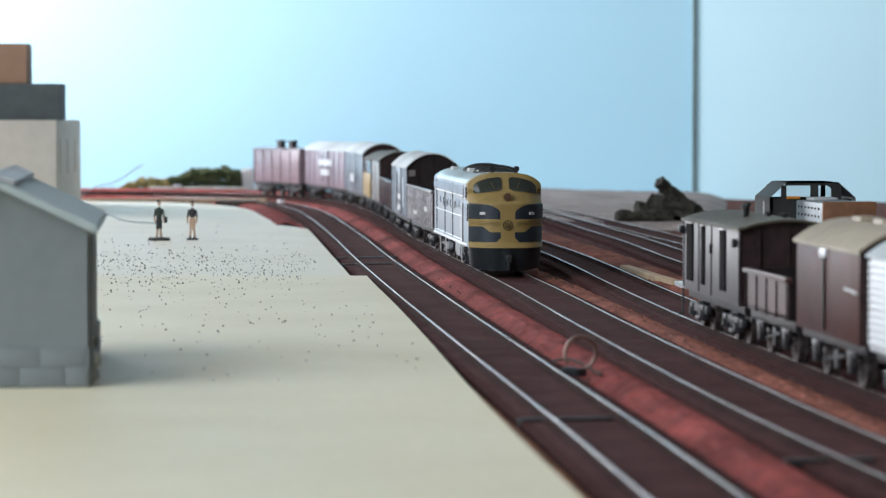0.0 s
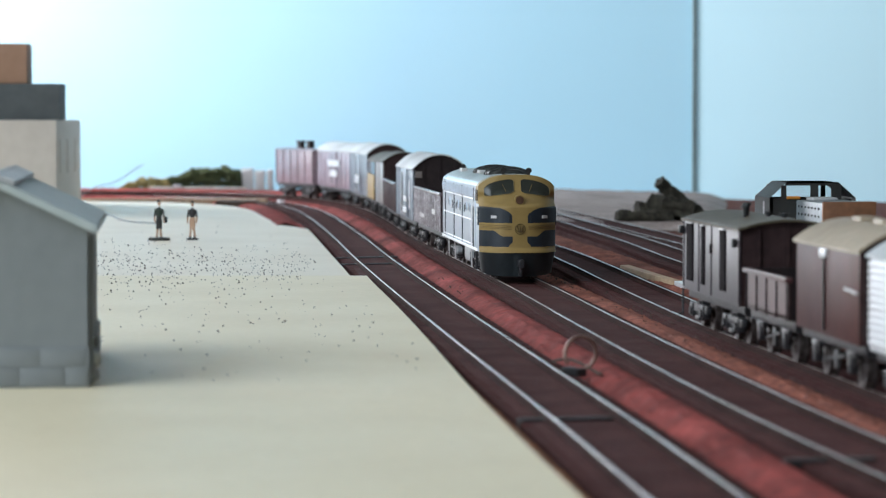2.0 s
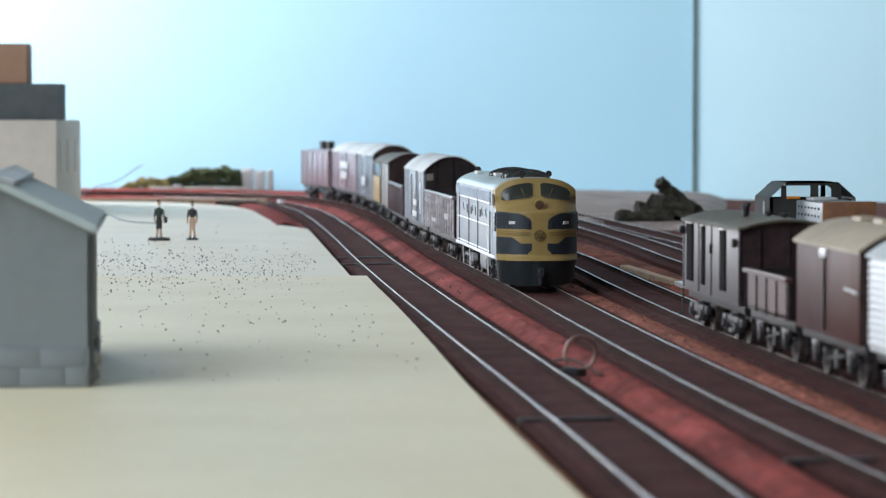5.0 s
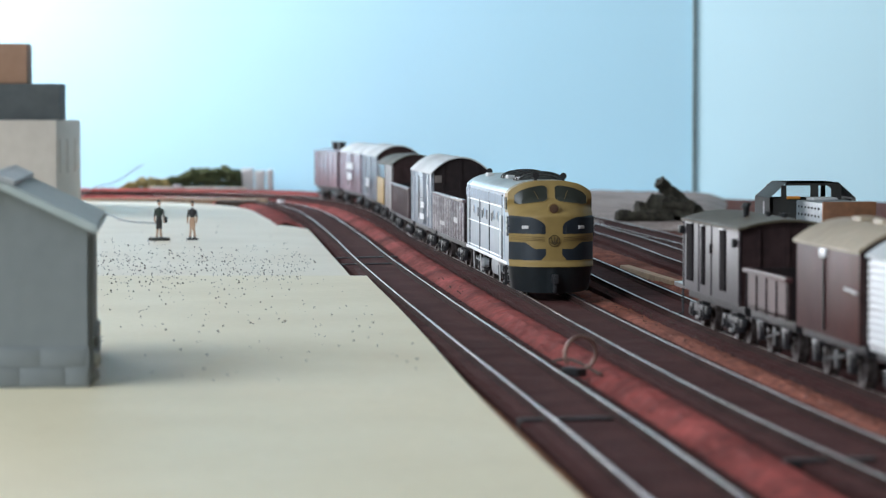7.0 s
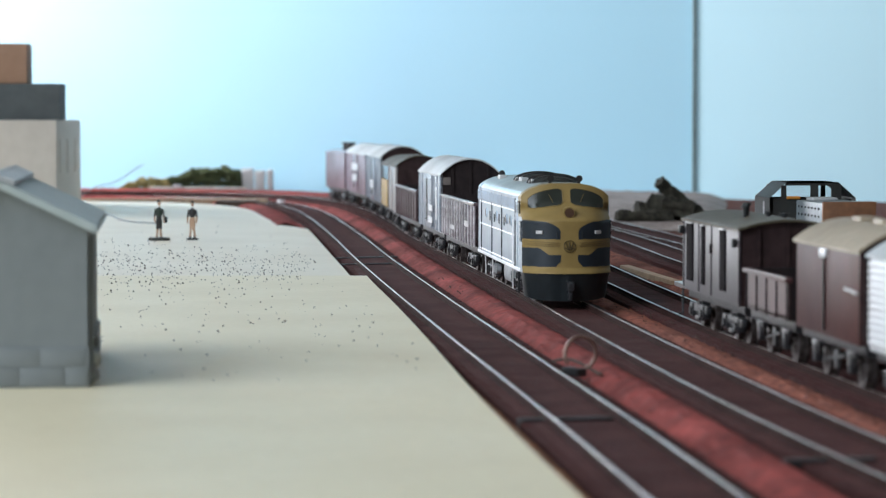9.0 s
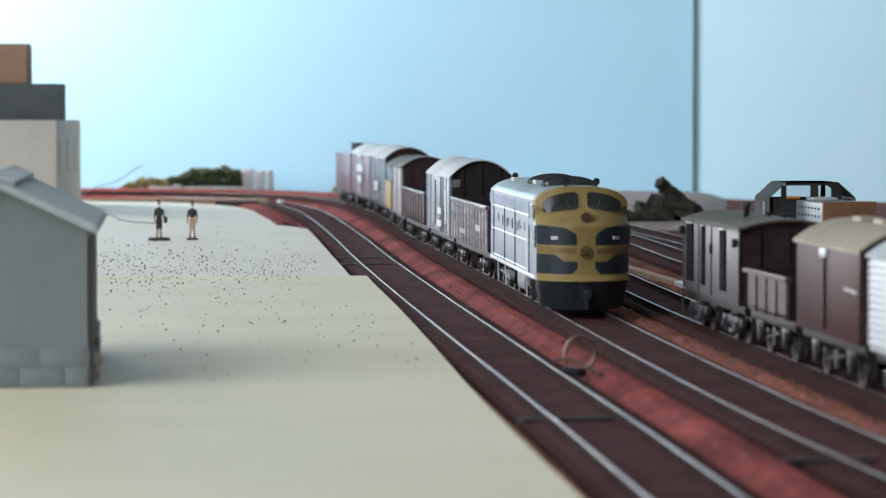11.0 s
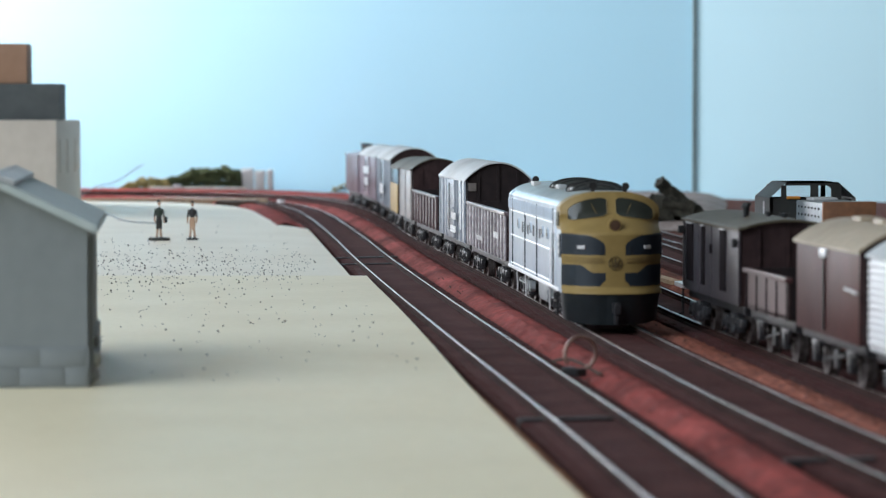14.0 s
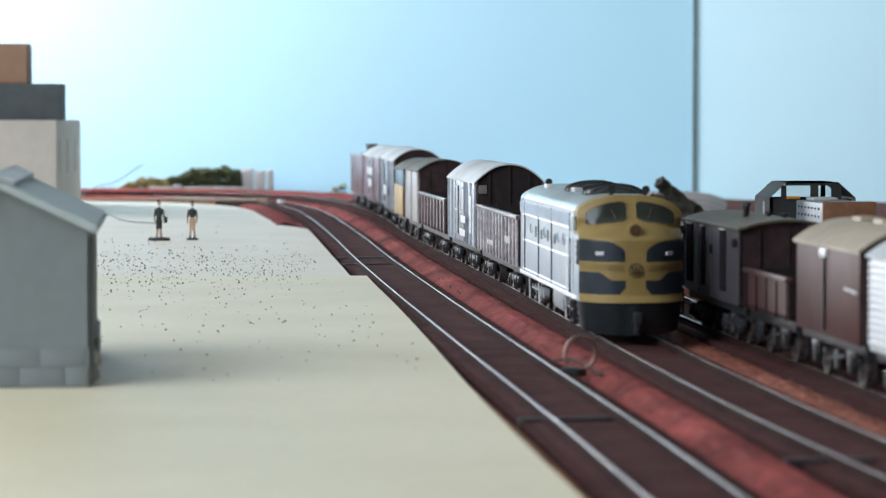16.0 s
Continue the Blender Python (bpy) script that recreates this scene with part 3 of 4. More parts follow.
def nose_y(xn, z):
    plan_curve = .0095 * abs(xn) ** 3.2 + .0012 * xn * xn
    hood = .0090 * smooth(.0300, .0372, z + .0008 * xn * xn)
    screen = max(0, z - .0358) * 0.5
    low = .0016 * smooth(.0135, .0112, z)
    return plan_curve * (1 - .55 * smooth(.033, .037, z)) + hood + screen - low + .001


def nose_paint(xn, z):
    """0 gold, 1 navy."""
    a = abs(xn)
    if .0237 < z < .0305:
        inner = .20 + .42 * max(0, (z - .0262) / .0043) ** 2.2
        if a > inner and z < .0306 - .0012 * (1 - a):
            return 1
    if .0137 < z < .0209:
        top = .0180 + .0025 * smooth(.42, .70, a)
        inner = .19 + .10 * smooth(.0160, .0137, z)
        if a > inner and z < top:
            return 1
    return 0


def locomotive():
    L = .188
    top = thing("diesel_locomotive", "gold-nosed model diesel locomotive with navy panels and silver sides, rolling", "locomotive")
    N, R = 200, 180
    bm = B()
    grid = []
    for i in range(N + 1):
        xn = -1 + 2 * i / N
        zt = loco_top(xn)
        grid.append([bm.verts.new((xn * LW, nose_y(xn, LB + (zt - LB) * j / R), LB + (zt - LB) * j / R)) for j in range(R + 1)])
    for i in range(N):
        for j in range(R):
            f = bm.faces.new((grid[i][j], grid[i + 1][j], grid[i + 1][j + 1], grid[i][j + 1]))
            c = f.calc_center_median()
            f.material_index = nose_paint(c.x / LW, c.z)
    rim = [grid[0][j].co.copy() for j in range(R + 1)] + [grid[i][R].co.copy() for i in range(1, N)] + [grid[N][j].co.copy() for j in range(R, -1, -1)]
    part("nose", bm, [M_YELLOW, M_NAVY], top, "rounded old-gold nose with swept navy panels")
    # shell: gold cab corner, then silver sides and grey roof
    bm = B()
    rings = []
    for y in (None, .0250, .0262, L - .012, L - .004, L):
        ring = []
        for p in rim:
            k = 1.0
            if y == L:
                k = .93
            ring.append(bm.verts.new((p.x * k, p.y if y is None else y, LB + (p.z - LB) * (k if y == L else 1))))
        rings.append(ring)
    for a in range(len(rings) - 1):
        for i in range(len(rim) - 1):
            f = bm.faces.new((rings[a][i], rings[a][i + 1], rings[a + 1][i + 1], rings[a + 1][i]))
            z = (rim[i].z + rim[i + 1].z) / 2
            roofy = z > LE + .0016
            if a == 0:
                gold = z > .0315
                f.material_index = 2 if gold else (0 if not roofy else 1)
            else:
                f.material_index = 1 if roofy else 0
    bm.faces.new(rings[-1]).material_index = 0
    body = part("body", bm, [M_SILVER, M_ROOFGREY, M_YELLOW], top, "bright silver body side under a grey roof")
    # floor under the shell
    bm = B()
    box(bm, -.0140, .0140, .012, L - .002, LB - .0008, LB + .0006)
    part("frame", bm, M_UNDER, top)
    # windscreens
    for sx in (-1, 1):
        bm = B()
        n, k = 14, 8
        g = []
        for i in range(n + 1):
            u = i / n
            xn = sx * (.085 + .78 * u)
            lo = .0352 - .0008 * u + .0008 * (1 - u)
            hi = loco_top(xn) - .0016 - .0008 * u
            edge = min(1, min(u, 1 - u) / .12)
            mid, half = (lo + hi) / 2, (hi - lo) / 2 * (.72 + .28 * edge ** .6)
            g.append([bm.verts.new((xn * LW, nose_y(xn, mid + half * (2 * j / k - 1)) - .00022, mid + half * (2 * j / k - 1))) for j in range(k + 1)])
        for i in range(n):
            for j in range(k):
                bm.faces.new((g[i][j], g[i + 1][j], g[i + 1][j + 1], g[i][j + 1]))
        edge_loop = [v.co.copy() for v in [q[0] for q in g] + g[-1][1:] + [q[-1] for q in g[-2::-1]] + g[0][-2:0:-1]]
        pane = part("windscreen", bm, M_GLASS, top, "dark glazed windscreen")
        bm = B()
        for a, b in zip(edge_loop, edge_loop[1:] + edge_loop[:1]):
            if (a - b).length > 1e-6:
                rod(bm, a, b, .00016, seg=5)
        part("window_rim", bm, M_YELLOW, pane)
        bm = B()
        a = Vector((sx * .005, nose_y(.33, .0368) - .0006, .0368))
        rod(bm, a, a + Vector((sx * .0014, .0018, .0030)), .00007, seg=5)
        part("wiper", bm, M_YELLOW, pane)
    # lamp, number panels, badge, whisker lines
    bm = B()
    y0 = nose_y(0, .0318)
    rod(bm, (0, y0 - .0006, .0333), (0, y0 + .005, .0333), .0021, seg=24, mi=0)
    rod(bm, (0, y0 - .00075, .0333), (0, y0 - .0005, .0333), .0017, seg=24, mi=1)
    part("headlamp", bm, [M_YELLOW, mat("unlit_brown_lens", (0.10, 0.055, 0.035), None, 0.25, scale=300)], top, "unlit round headlamp")
    for sx in (-1, 1):
        bm = B()
        xc = sx * .66
        y = nose_y(xc, .0262)
        sl = .0095 * 3.2 * abs(xc) ** 2.2 / LW
        r = box(bm, -.0014, .0014, -.0003, .0003, -.0006, .0006, bev=.0001)
        bmesh.ops.transform(bm, matrix=Matrix.Translation((xc * LW, y - .0002, .0262)) @ Matrix.Rotation(sx * math.atan(sl), 4, "Z"), verts=bm.verts[:])
        part("number_panel", bm, M_LETTER, top, "small pale number plate bars")
        bm = B()
        rod(bm, (sx * .0046, nose_y(.30, .026) - .0007, .0240), (sx * .0046, nose_y(.30, .027) - .0007, .0268), .00014, seg=6)
        part("handrail", bm, M_BLACK, top)
        for z in (.0222, .0229, .0216):
            bm = B()
            pts = [Vector((sx * u * LW, nose_y(u, z) - .00012, z - .0007 * (1 - u))) for u in [.22 + .75 * q / 12 for q in range(13)]]
            for a, b in zip(pts[:-1], pts[1:]):
                rod(bm, a, b, .00011, seg=5)
            part("whisker_line", bm, mat_dull_gold, top)
    bm = B()
    y = nose_y(0, .0212) - .0003
    for k in range(24):
        a0, a1 = math.tau * k / 24, math.tau * (k + 1) / 24
        rod(bm, (.0021 * math.cos(a0), y, .0211 + .0021 * math.sin(a0)), (.0021 * math.cos(a1), y, .0211 + .0021 * math.sin(a1)), .00014, seg=5)
    rod(bm, (0, y, .0196), (0, y, .0226), .00020, seg=6)
    for sx in (-1, 1):
        rod(bm, (sx * .0013, y, .0224), (sx * .0004, y, .0199), .00020, seg=6)
        rod(bm, (sx * .0004, y, .0199), (sx * .0016, y, .0206), .00016, seg=6)
    part("badge", bm, mat_badge, top, "dark round badge with a winged cipher")
    # pilot
    bm = B()
    n = 26
    lo, hi, pts = [], [], []
    for i in range(n + 1):
        xn = -.97 + 1.94 * i / n
        yy = nose_y(xn, .0116)
        hi.append(bm.verts.new((xn * LW, yy + .0004, LB + .0004)))
        lo.append(bm.verts.new((xn * LW * .93, yy + .0030 - .0010 * (abs(xn) < .12), .0012 + .0012 * abs(xn) ** 4)))
    for i in range(n):
        bm.faces.new((lo[i], lo[i + 1], hi[i + 1], hi[i]))
    end = [bm.verts.new((v.co.x, .020, v.co.z)) for v in (lo[0], hi[0], hi[-1], lo[-1])]
    bm.faces.new((lo[0], hi[0], end[1], end[0]))
    bm.faces.new((lo[-1], hi[-1], end[2], end[3]))
    part("pilot", bm, M_PILOT, top, "curved black pilot under the nose")
    bm = B()
    box(bm, -.0011, .0011, -.0050, .004, .0050, .0085, bev=.0004)
    box(bm, -.0006, .0006, -.0030, .002, .0016, .0052, bev=.0002)
    part("coupler", bm, M_UNDER, top)
    # sides
    for sx in (-1, 1):
        x = sx * (LW + .00002)
        out = sx * .00035

        def plate(name, y0, y1, z0, z1, m, lab="", d=out, bev=.0):
            b_ = B()
            box(b_, min(x - d, x + d), max(x - d, x + d), y0, y1, z0, z1, bev=bev)
            return part(name, b_, m, top, lab)
        for k in range(9):
            y = .036 + k * .0165
            plate("grille", y, y + .0135, .0335, .0378, M_SILVER, "ribbed silver air intake panel", d=sx * .0003)
            b_ = B()
            for q in range(8):
                yy = y + .0010 + q * .0016
                box(b_, min(x, x + sx * .0006), max(x, x + sx * .0006), yy, yy + .0006, .0340, .0374)
            part("grille_slats", b_, M_SILVER, top)
        for z in (.0238, .0330, .0134):
            b_ = B()
            rod(b_, (x, .034, z), (x, L - .014, z), .00032, seg=8)
            part("trim_line", b_, M_WHITE, top, "thin white waist line")
        plate("skirt_trim", .018, L - .004, LB, LB + .0012, M_WHITE, "white lower sill", bev=.0002)
        for y in (.0335, .084, .1235, .168):
            plate("panel_joint", y, y + .0007, .0126, .0378, M_NAVY)
        for y in (.050, .066, .104, .146):
            b_ = B()
            rod(b_, (x - out * .5, y, .0290), (x + out * 1.4, y, .0290), .0020, seg=20, mi=0)
            rod(b_, (x, y, .0290), (x + out * 1.6, y, .0290), .0014, seg=20, mi=1)
            part("porthole", b_, [M_SILVER, M_GLASS], top, "small dark porthole")
        for k, y in enumerate((.094, .113, .131, .074)):
            plate("lettering", y, y + .0035, .0262, .0300 - .0006 * (k % 2), M_NAVY, "small unreadable lettering bars", d=sx * .0002)
        # cab door, cab window, handrails, number patch
        plate("cab_door", .0262, .0330, .0128, .0372, M_SILVER, "silver cab door", bev=.0003)
        plate("cab_window", .0180, .0250, .0325, .0372, M_GLASS, "dark side window of the cab", d=sx * .0003)
        plate("door_window", .0275, .0320, .0322, .0368, M_GLASS, "dark door window")
        for y in (.0255, .0336):
            b_ = B()
            rod(b_, (x + sx * .0011, y, .0130), (x + sx * .0011, y, .0300), .00028, seg=6)
            part("handrail", b_, M_WHITE if y > .03 else M_BLACK, top, "thin white handrail")
        plate("number_patch", .0125, .0165, .0225, .0300, M_NAVY, "navy number patch with pale bars", d=sx * .0004)
        b_ = B()
        for z in (.0240, .0262, .0284):
            box(b_, min(x, x + sx * .0007), max(x, x + sx * .0007), .0133, .0157, z, z + .0010)
        part("number_bars", b_, M_LETTER, top)
        b_ = B()
        for z in (.0040, .0072, .0104):
            box(b_, min(x - sx * .003, x), max(x - sx * .003, x), .0262, .0330, z, z + .0006)
        for y in (.0262, .0326):
            box(b_, min(x - sx * .001, x), max(x - sx * .001, x), y, y + .0006, .0030, .0115)
        part("steps", b_, M_UNDER, top, "dark cab steps")
        for y in (.0345, .0565, .1345, .1650):
            b_ = B()
            rod(b_, (x - sx * .0012, y, .0115), (x - sx * .0016, y + .0012, .0026), .00032, seg=6)
            part("sand_pipe", b_, M_LETTER, top, "thin pale sand pipe")
        for y in (.062, .118, .126):
            b_ = B()
            rod(b_, (x - sx * .0030, y, .0072), (x - sx * .0010, y, .0072), .0019, seg=14)
            part("air_tank", b_, M_TANK, top, "small grey air tank")
        for y in (.0400, .1480):
            b_ = B()
            box(b_, min(x - sx * .0022, x - sx * .0030), max(x - sx * .0022, x - sx * .0030), y - .014, y + .018, .0066, .0072)
            part("bogie_rail", b_, M_TANK, top)
    # roof gear
    for y, w in ((.040, .0098), (.088, .0098)):
        bm = B()
        blob(bm, (0, y + .012, LC - .0006), w, .0150, .0034, sub=3)
        bars = []
        for k in range(7):
            yy = y + k * .004
            bars.append(yy)
        fan = part("roof_fan", bm, M_FAN, top, "dark humped radiator fan housing")
        for yy in bars:
            bm = B()
            dz = .0034 * math.sqrt(max(.05, 1 - ((yy - y - .012) / .0150) ** 2))
            n_ = 10
            pts = [(w * math.cos(math.pi * q / n_) * 1.02 * (dz / .0034), LC - .0006 + dz * math.sin(math.pi * q / n_) * 1.04) for q in range(n_ + 1)]
            for a_, b_ in zip(pts[:-1], pts[1:]):
                rod(bm, (a_[0], yy, a_[1]), (b_[0], yy, b_[1]), .00016, seg=6)
            part("fan_bar", bm, M_BLACK, fan)
    for x, y in ((-.0075, .046), (-.0075, .082), (-.009, .150), (.008, .060)):
        bm = B()
        z = loco_top(x / LW)
        box(bm, x - .0014, x + .0014, y, y + .010, z - .0004, z + .0012, bev=.0003)
        part("roof_box", bm, M_ROOFPALE, top)
    for x, y in ((-.0046, .0235), (.0062, .0245), (-.009, .158)):
        bm = B()
        z = loco_top(x / LW)
        rod(bm, (x, y, z - .0006), (x, y, z + .0012), .0007, seg=10)
        rod(bm, (x, y - .0018, z + .0018), (x, y + .0014, z + .0018), .0013, .0008, seg=12)
        part("horn", bm, M_BLACK, top, "black roof horn")
    # under the floor
    bm = B()
    box(bm, -.0128, .0128, .075, .112, .0030, LB, bev=.0022)
    part("fuel_tank", bm, M_TANK, top, "grey fuel tank between the bogies")
    ws = bogie(top, .042, (-.018, 0, .018)) + bogie(top, .150, (-.018, 0, .018))
    return top, ws


mat_dull_gold = mat("dull_gold_line", (0.20, 0.13, 0.05), None, 0.5, scale=300)
mat_badge = mat("dark_bronze_badge", (0.085, 0.058, 0.024), None, 0.5, 0.2, scale=300)

# the moving train: (thing, wheelsets, distance of its near end behind the lamp of the locomotive, length)
TRAIN = []
loco, ws = locomotive()
TRAIN.append((loco, ws, 0.0, .188))
w, ws = open_wagon("open_wagon", "weathered brown open bogie wagon, highlights painted on its ribbed sides", .162, .0310, M_MAUVEBROWN, M_INSIDE, ribs=13, rib_paint=M_RIB)
marks(w, -.0157, [(.020, .040, .020, .0225), (.085, .110, .0165, .0185)])
TRAIN.append((w, ws, .202, .162))
w, ws = van("covered_van", "blue-grey covered van with a pale arched roof and dark end", .130, .0405, .0478, M_BLUEGREY, M_INSIDE, M_ROOFPALE, ribs=8)
marks(w, -.0163, [(.030, .050, .0215, .0245), (.030, .055, .0155, .0185), (.004, .010, .018, .034)], M_WHITE)
bm = B()
box(bm, -.0134, -.0098, .0003, .0009, .0352, .0388, bev=.0001)
part("end_label", bm, M_OLDLABEL, w, "faded brown-grey label on the dark end")
TRAIN.append((w, ws, .372, .130))
w, ws = open_wagon("open_wagon", "brown open wagon with plain dark interior", .155, .0290, M_MAUVEBROWN, M_INSIDE, ribs=9)
TRAIN.append((w, ws, .514, .155))
w, ws = van("covered_van", "short pale grey van with a brown end and arched roof", .088, .0398, .0453, M_PALEVAN, M_DARKBROWN, M_ROOFOLIVE, four=True, doors=False, ribs=3)
TRAIN.append((w, ws, .680, .088))
w, ws = van("guards_van", "brown van with an ochre yellow lower side", .080, .0388, .0440, M_DARKBROWN, M_DARKBROWN, M_ROOFOLIVE, four=True, doors=False)
bm = B()
box(bm, -.0152, -.0146, .002, .078, .0122, .0290, bev=.0002)
part("lower_side", bm, M_OCHRE, w, "ochre yellow lower side panel")
TRAIN.append((w, ws, .783, .080))
w, ws = van("louvre_van", "pale blue-grey bogie van with white arched roof", .172, .0425, .0490, M_BLUEGREY, M_DARKBROWN, M_ROOFPALE, ribs=9)
marks(w, -.0163, [(.06, .10, .020, .026)], M_WHITE)
TRAIN.append((w, ws, .876, .172))
w, ws = van("louvre_van", "maroon bogie van with painted sheen, white lettering bars and pale roof", .186, .0420, .0480, M_LAVSHEEN, M_DARKBROWN, M_ROOFPALE, ribs=9)
marks(w, -.0163, [(.05, .11, .029, .034), (.06, .10, .021, .026)], M_WHITE)
TRAIN.append((w, ws, 1.066, .186))
w, ws = van("brake_van", "flat-roofed maroon brake van with painted sheen and two black roof stacks", .108, .0408, .0420, M_BRAKE, M_BRAKE, M_BRAKE, ribs=6, doors=False)
for y in (.040, .066):
    bm = B()
    box(bm, -.0058, -.0008, y, y + .0085, .0414, .0482, bev=.0006)
    box(bm, -.0064, -.0002, y - .0006, y + .0091, .0472, .0484, bev=.0003)
    part("roof_stack", bm, M_BLACK, w, "black roof stack")
TRAIN.append((w, ws, 1.266, .108))


def stand_on(line, s, L, side=0.0):
    a, b = line.at(s + L * .2), line.at(s + L * .8)
    d = (b - a).normalized()
    o = (a + b) / 2 - d * (L / 2)
    o += Vector((d.y, -d.x)) * side
    return pose(o.x, o.y, 0, 0, 0, math.degrees(math.atan2(-d.x, d.y)))


# ---- the standing wagons on the siding ----
w, ws = van("box_van", "dark grey-brown van with vertical door posts, standing on the siding", .098, .0352, .0372, M_PALEBROWN, M_DARKBROWN, M_ROOFOLIVE, four=False, doors=False)
w.matrix_basis = stand_on(TRACK3, .480, .098)
# raised strips, with the shade of recessed doors put into their dark colour
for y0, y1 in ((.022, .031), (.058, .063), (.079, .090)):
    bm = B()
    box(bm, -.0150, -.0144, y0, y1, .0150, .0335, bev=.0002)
    slot = part("door", bm, M_SHADEDARK, w, "door strip painted dark for the shade of its recess")
    bm = B()
    box(bm, -.0153, -.0146, y0 + .0006, y1 - .0006, .0336, .0341, bev=.0001)
    part("door_cap", bm, M_LETTER, slot, "small worn pale cap over the door")
for y in (.0005, .046, .068, .096):
    bm = B()
    box(bm, -.0149, -.0142, y, y + .0012, .0125, .0350, bev=.0002)
    part("post", bm, M_PALEBROWN, w)
for x, y, h in ((-.006, .036, .0036), (-.004, .044, .0042), (.002, .016, .0018), (.0, .030, .0018)):
    bm = B()
    rod(bm, (x, y, .036), (x, y, .0372 + h), .0008, seg=10)
    rod(bm, (x, y, .0372 + h * .8), (x, y, .0372 + h), .0014, seg=10)
    part("roof_vent", bm, M_BLACK, w, "small black roof vent")
bm = B()
box(bm, -.0164, -.0146, .0945, .0975, .0300, .0325, bev=.0003)
part("marker_lamp", bm, M_BLACK, w)
bm = B()
box(bm, -.0162, -.0146, .0030, .0062, .0292, .0318, bev=.0003)
part("marker_lamp", bm, M_BLACK, w)
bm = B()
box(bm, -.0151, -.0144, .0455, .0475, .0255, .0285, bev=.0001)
part("door_latch", bm, M_SHADEDARK, w)
bm = B()
rod(bm, (-.0150, .0955, .0035), (-.0150, .0955, .0120), .0004, seg=6)
rod(bm, (-.0165, .0955, .0037), (-.0150, .0955, .0037), .0004, seg=6)
part("step_iron", bm, M_UNDER, w, "thin hanging step iron")
# dark rib colour paints the unlit gaps between the side panels
w, ws = open_wagon("open_wagon", "ribbed red-brown open wagon, gap shade painted dark, standing on the siding", .064, .0238, M_MAROON, M_INSIDE, four=True, ribs=5, rib_paint=M_SHADEDARK, rib_d=.0002)
w.matrix_basis = stand_on(TRACK3, .409, .064)
w, ws = van("box_van", "red-brown covered van with a tan roof, standing on the siding", .076, .0355, .0405, M_BROWN, M_DARKBROWN, M_ROOFTAN, four=True, doors=False)
w.matrix_basis = stand_on(TRACK3, .326, .076)
bm = B()
box(bm, -.0151, -.0146, .0395, .0403, .0130, .0330)
part("door_joint", bm, M_BLACK, w)
bm = B()
box(bm, -.0153, -.0145, .0372, .0440, .0318, .0340, bev=.0004)
part("paper_label", bm, M_WHITE, w, "small white paper label")
bm = B()
rod(bm, (-.0152, .001, .0247), (-.0152, .014, .0252), .0004, seg=6)
part("door_rail", bm, M_LETTER, w)
for y in (.012, .026, .050):
    bm = B()
    box(bm, -.003, .003, y, y + .010, .0400, .0418, bev=.0005)
    part("roof_vent", bm, M_ROOFTAN, w)
w, ws = van("louvre_van", "white louvred van standing on the siding", .120, .0352, .0400, M_WHITE, M_WHITE, M_ROOFPALE, doors=False, louvres=12)
w.matrix_basis = stand_on(TRACK3, .196, .120)

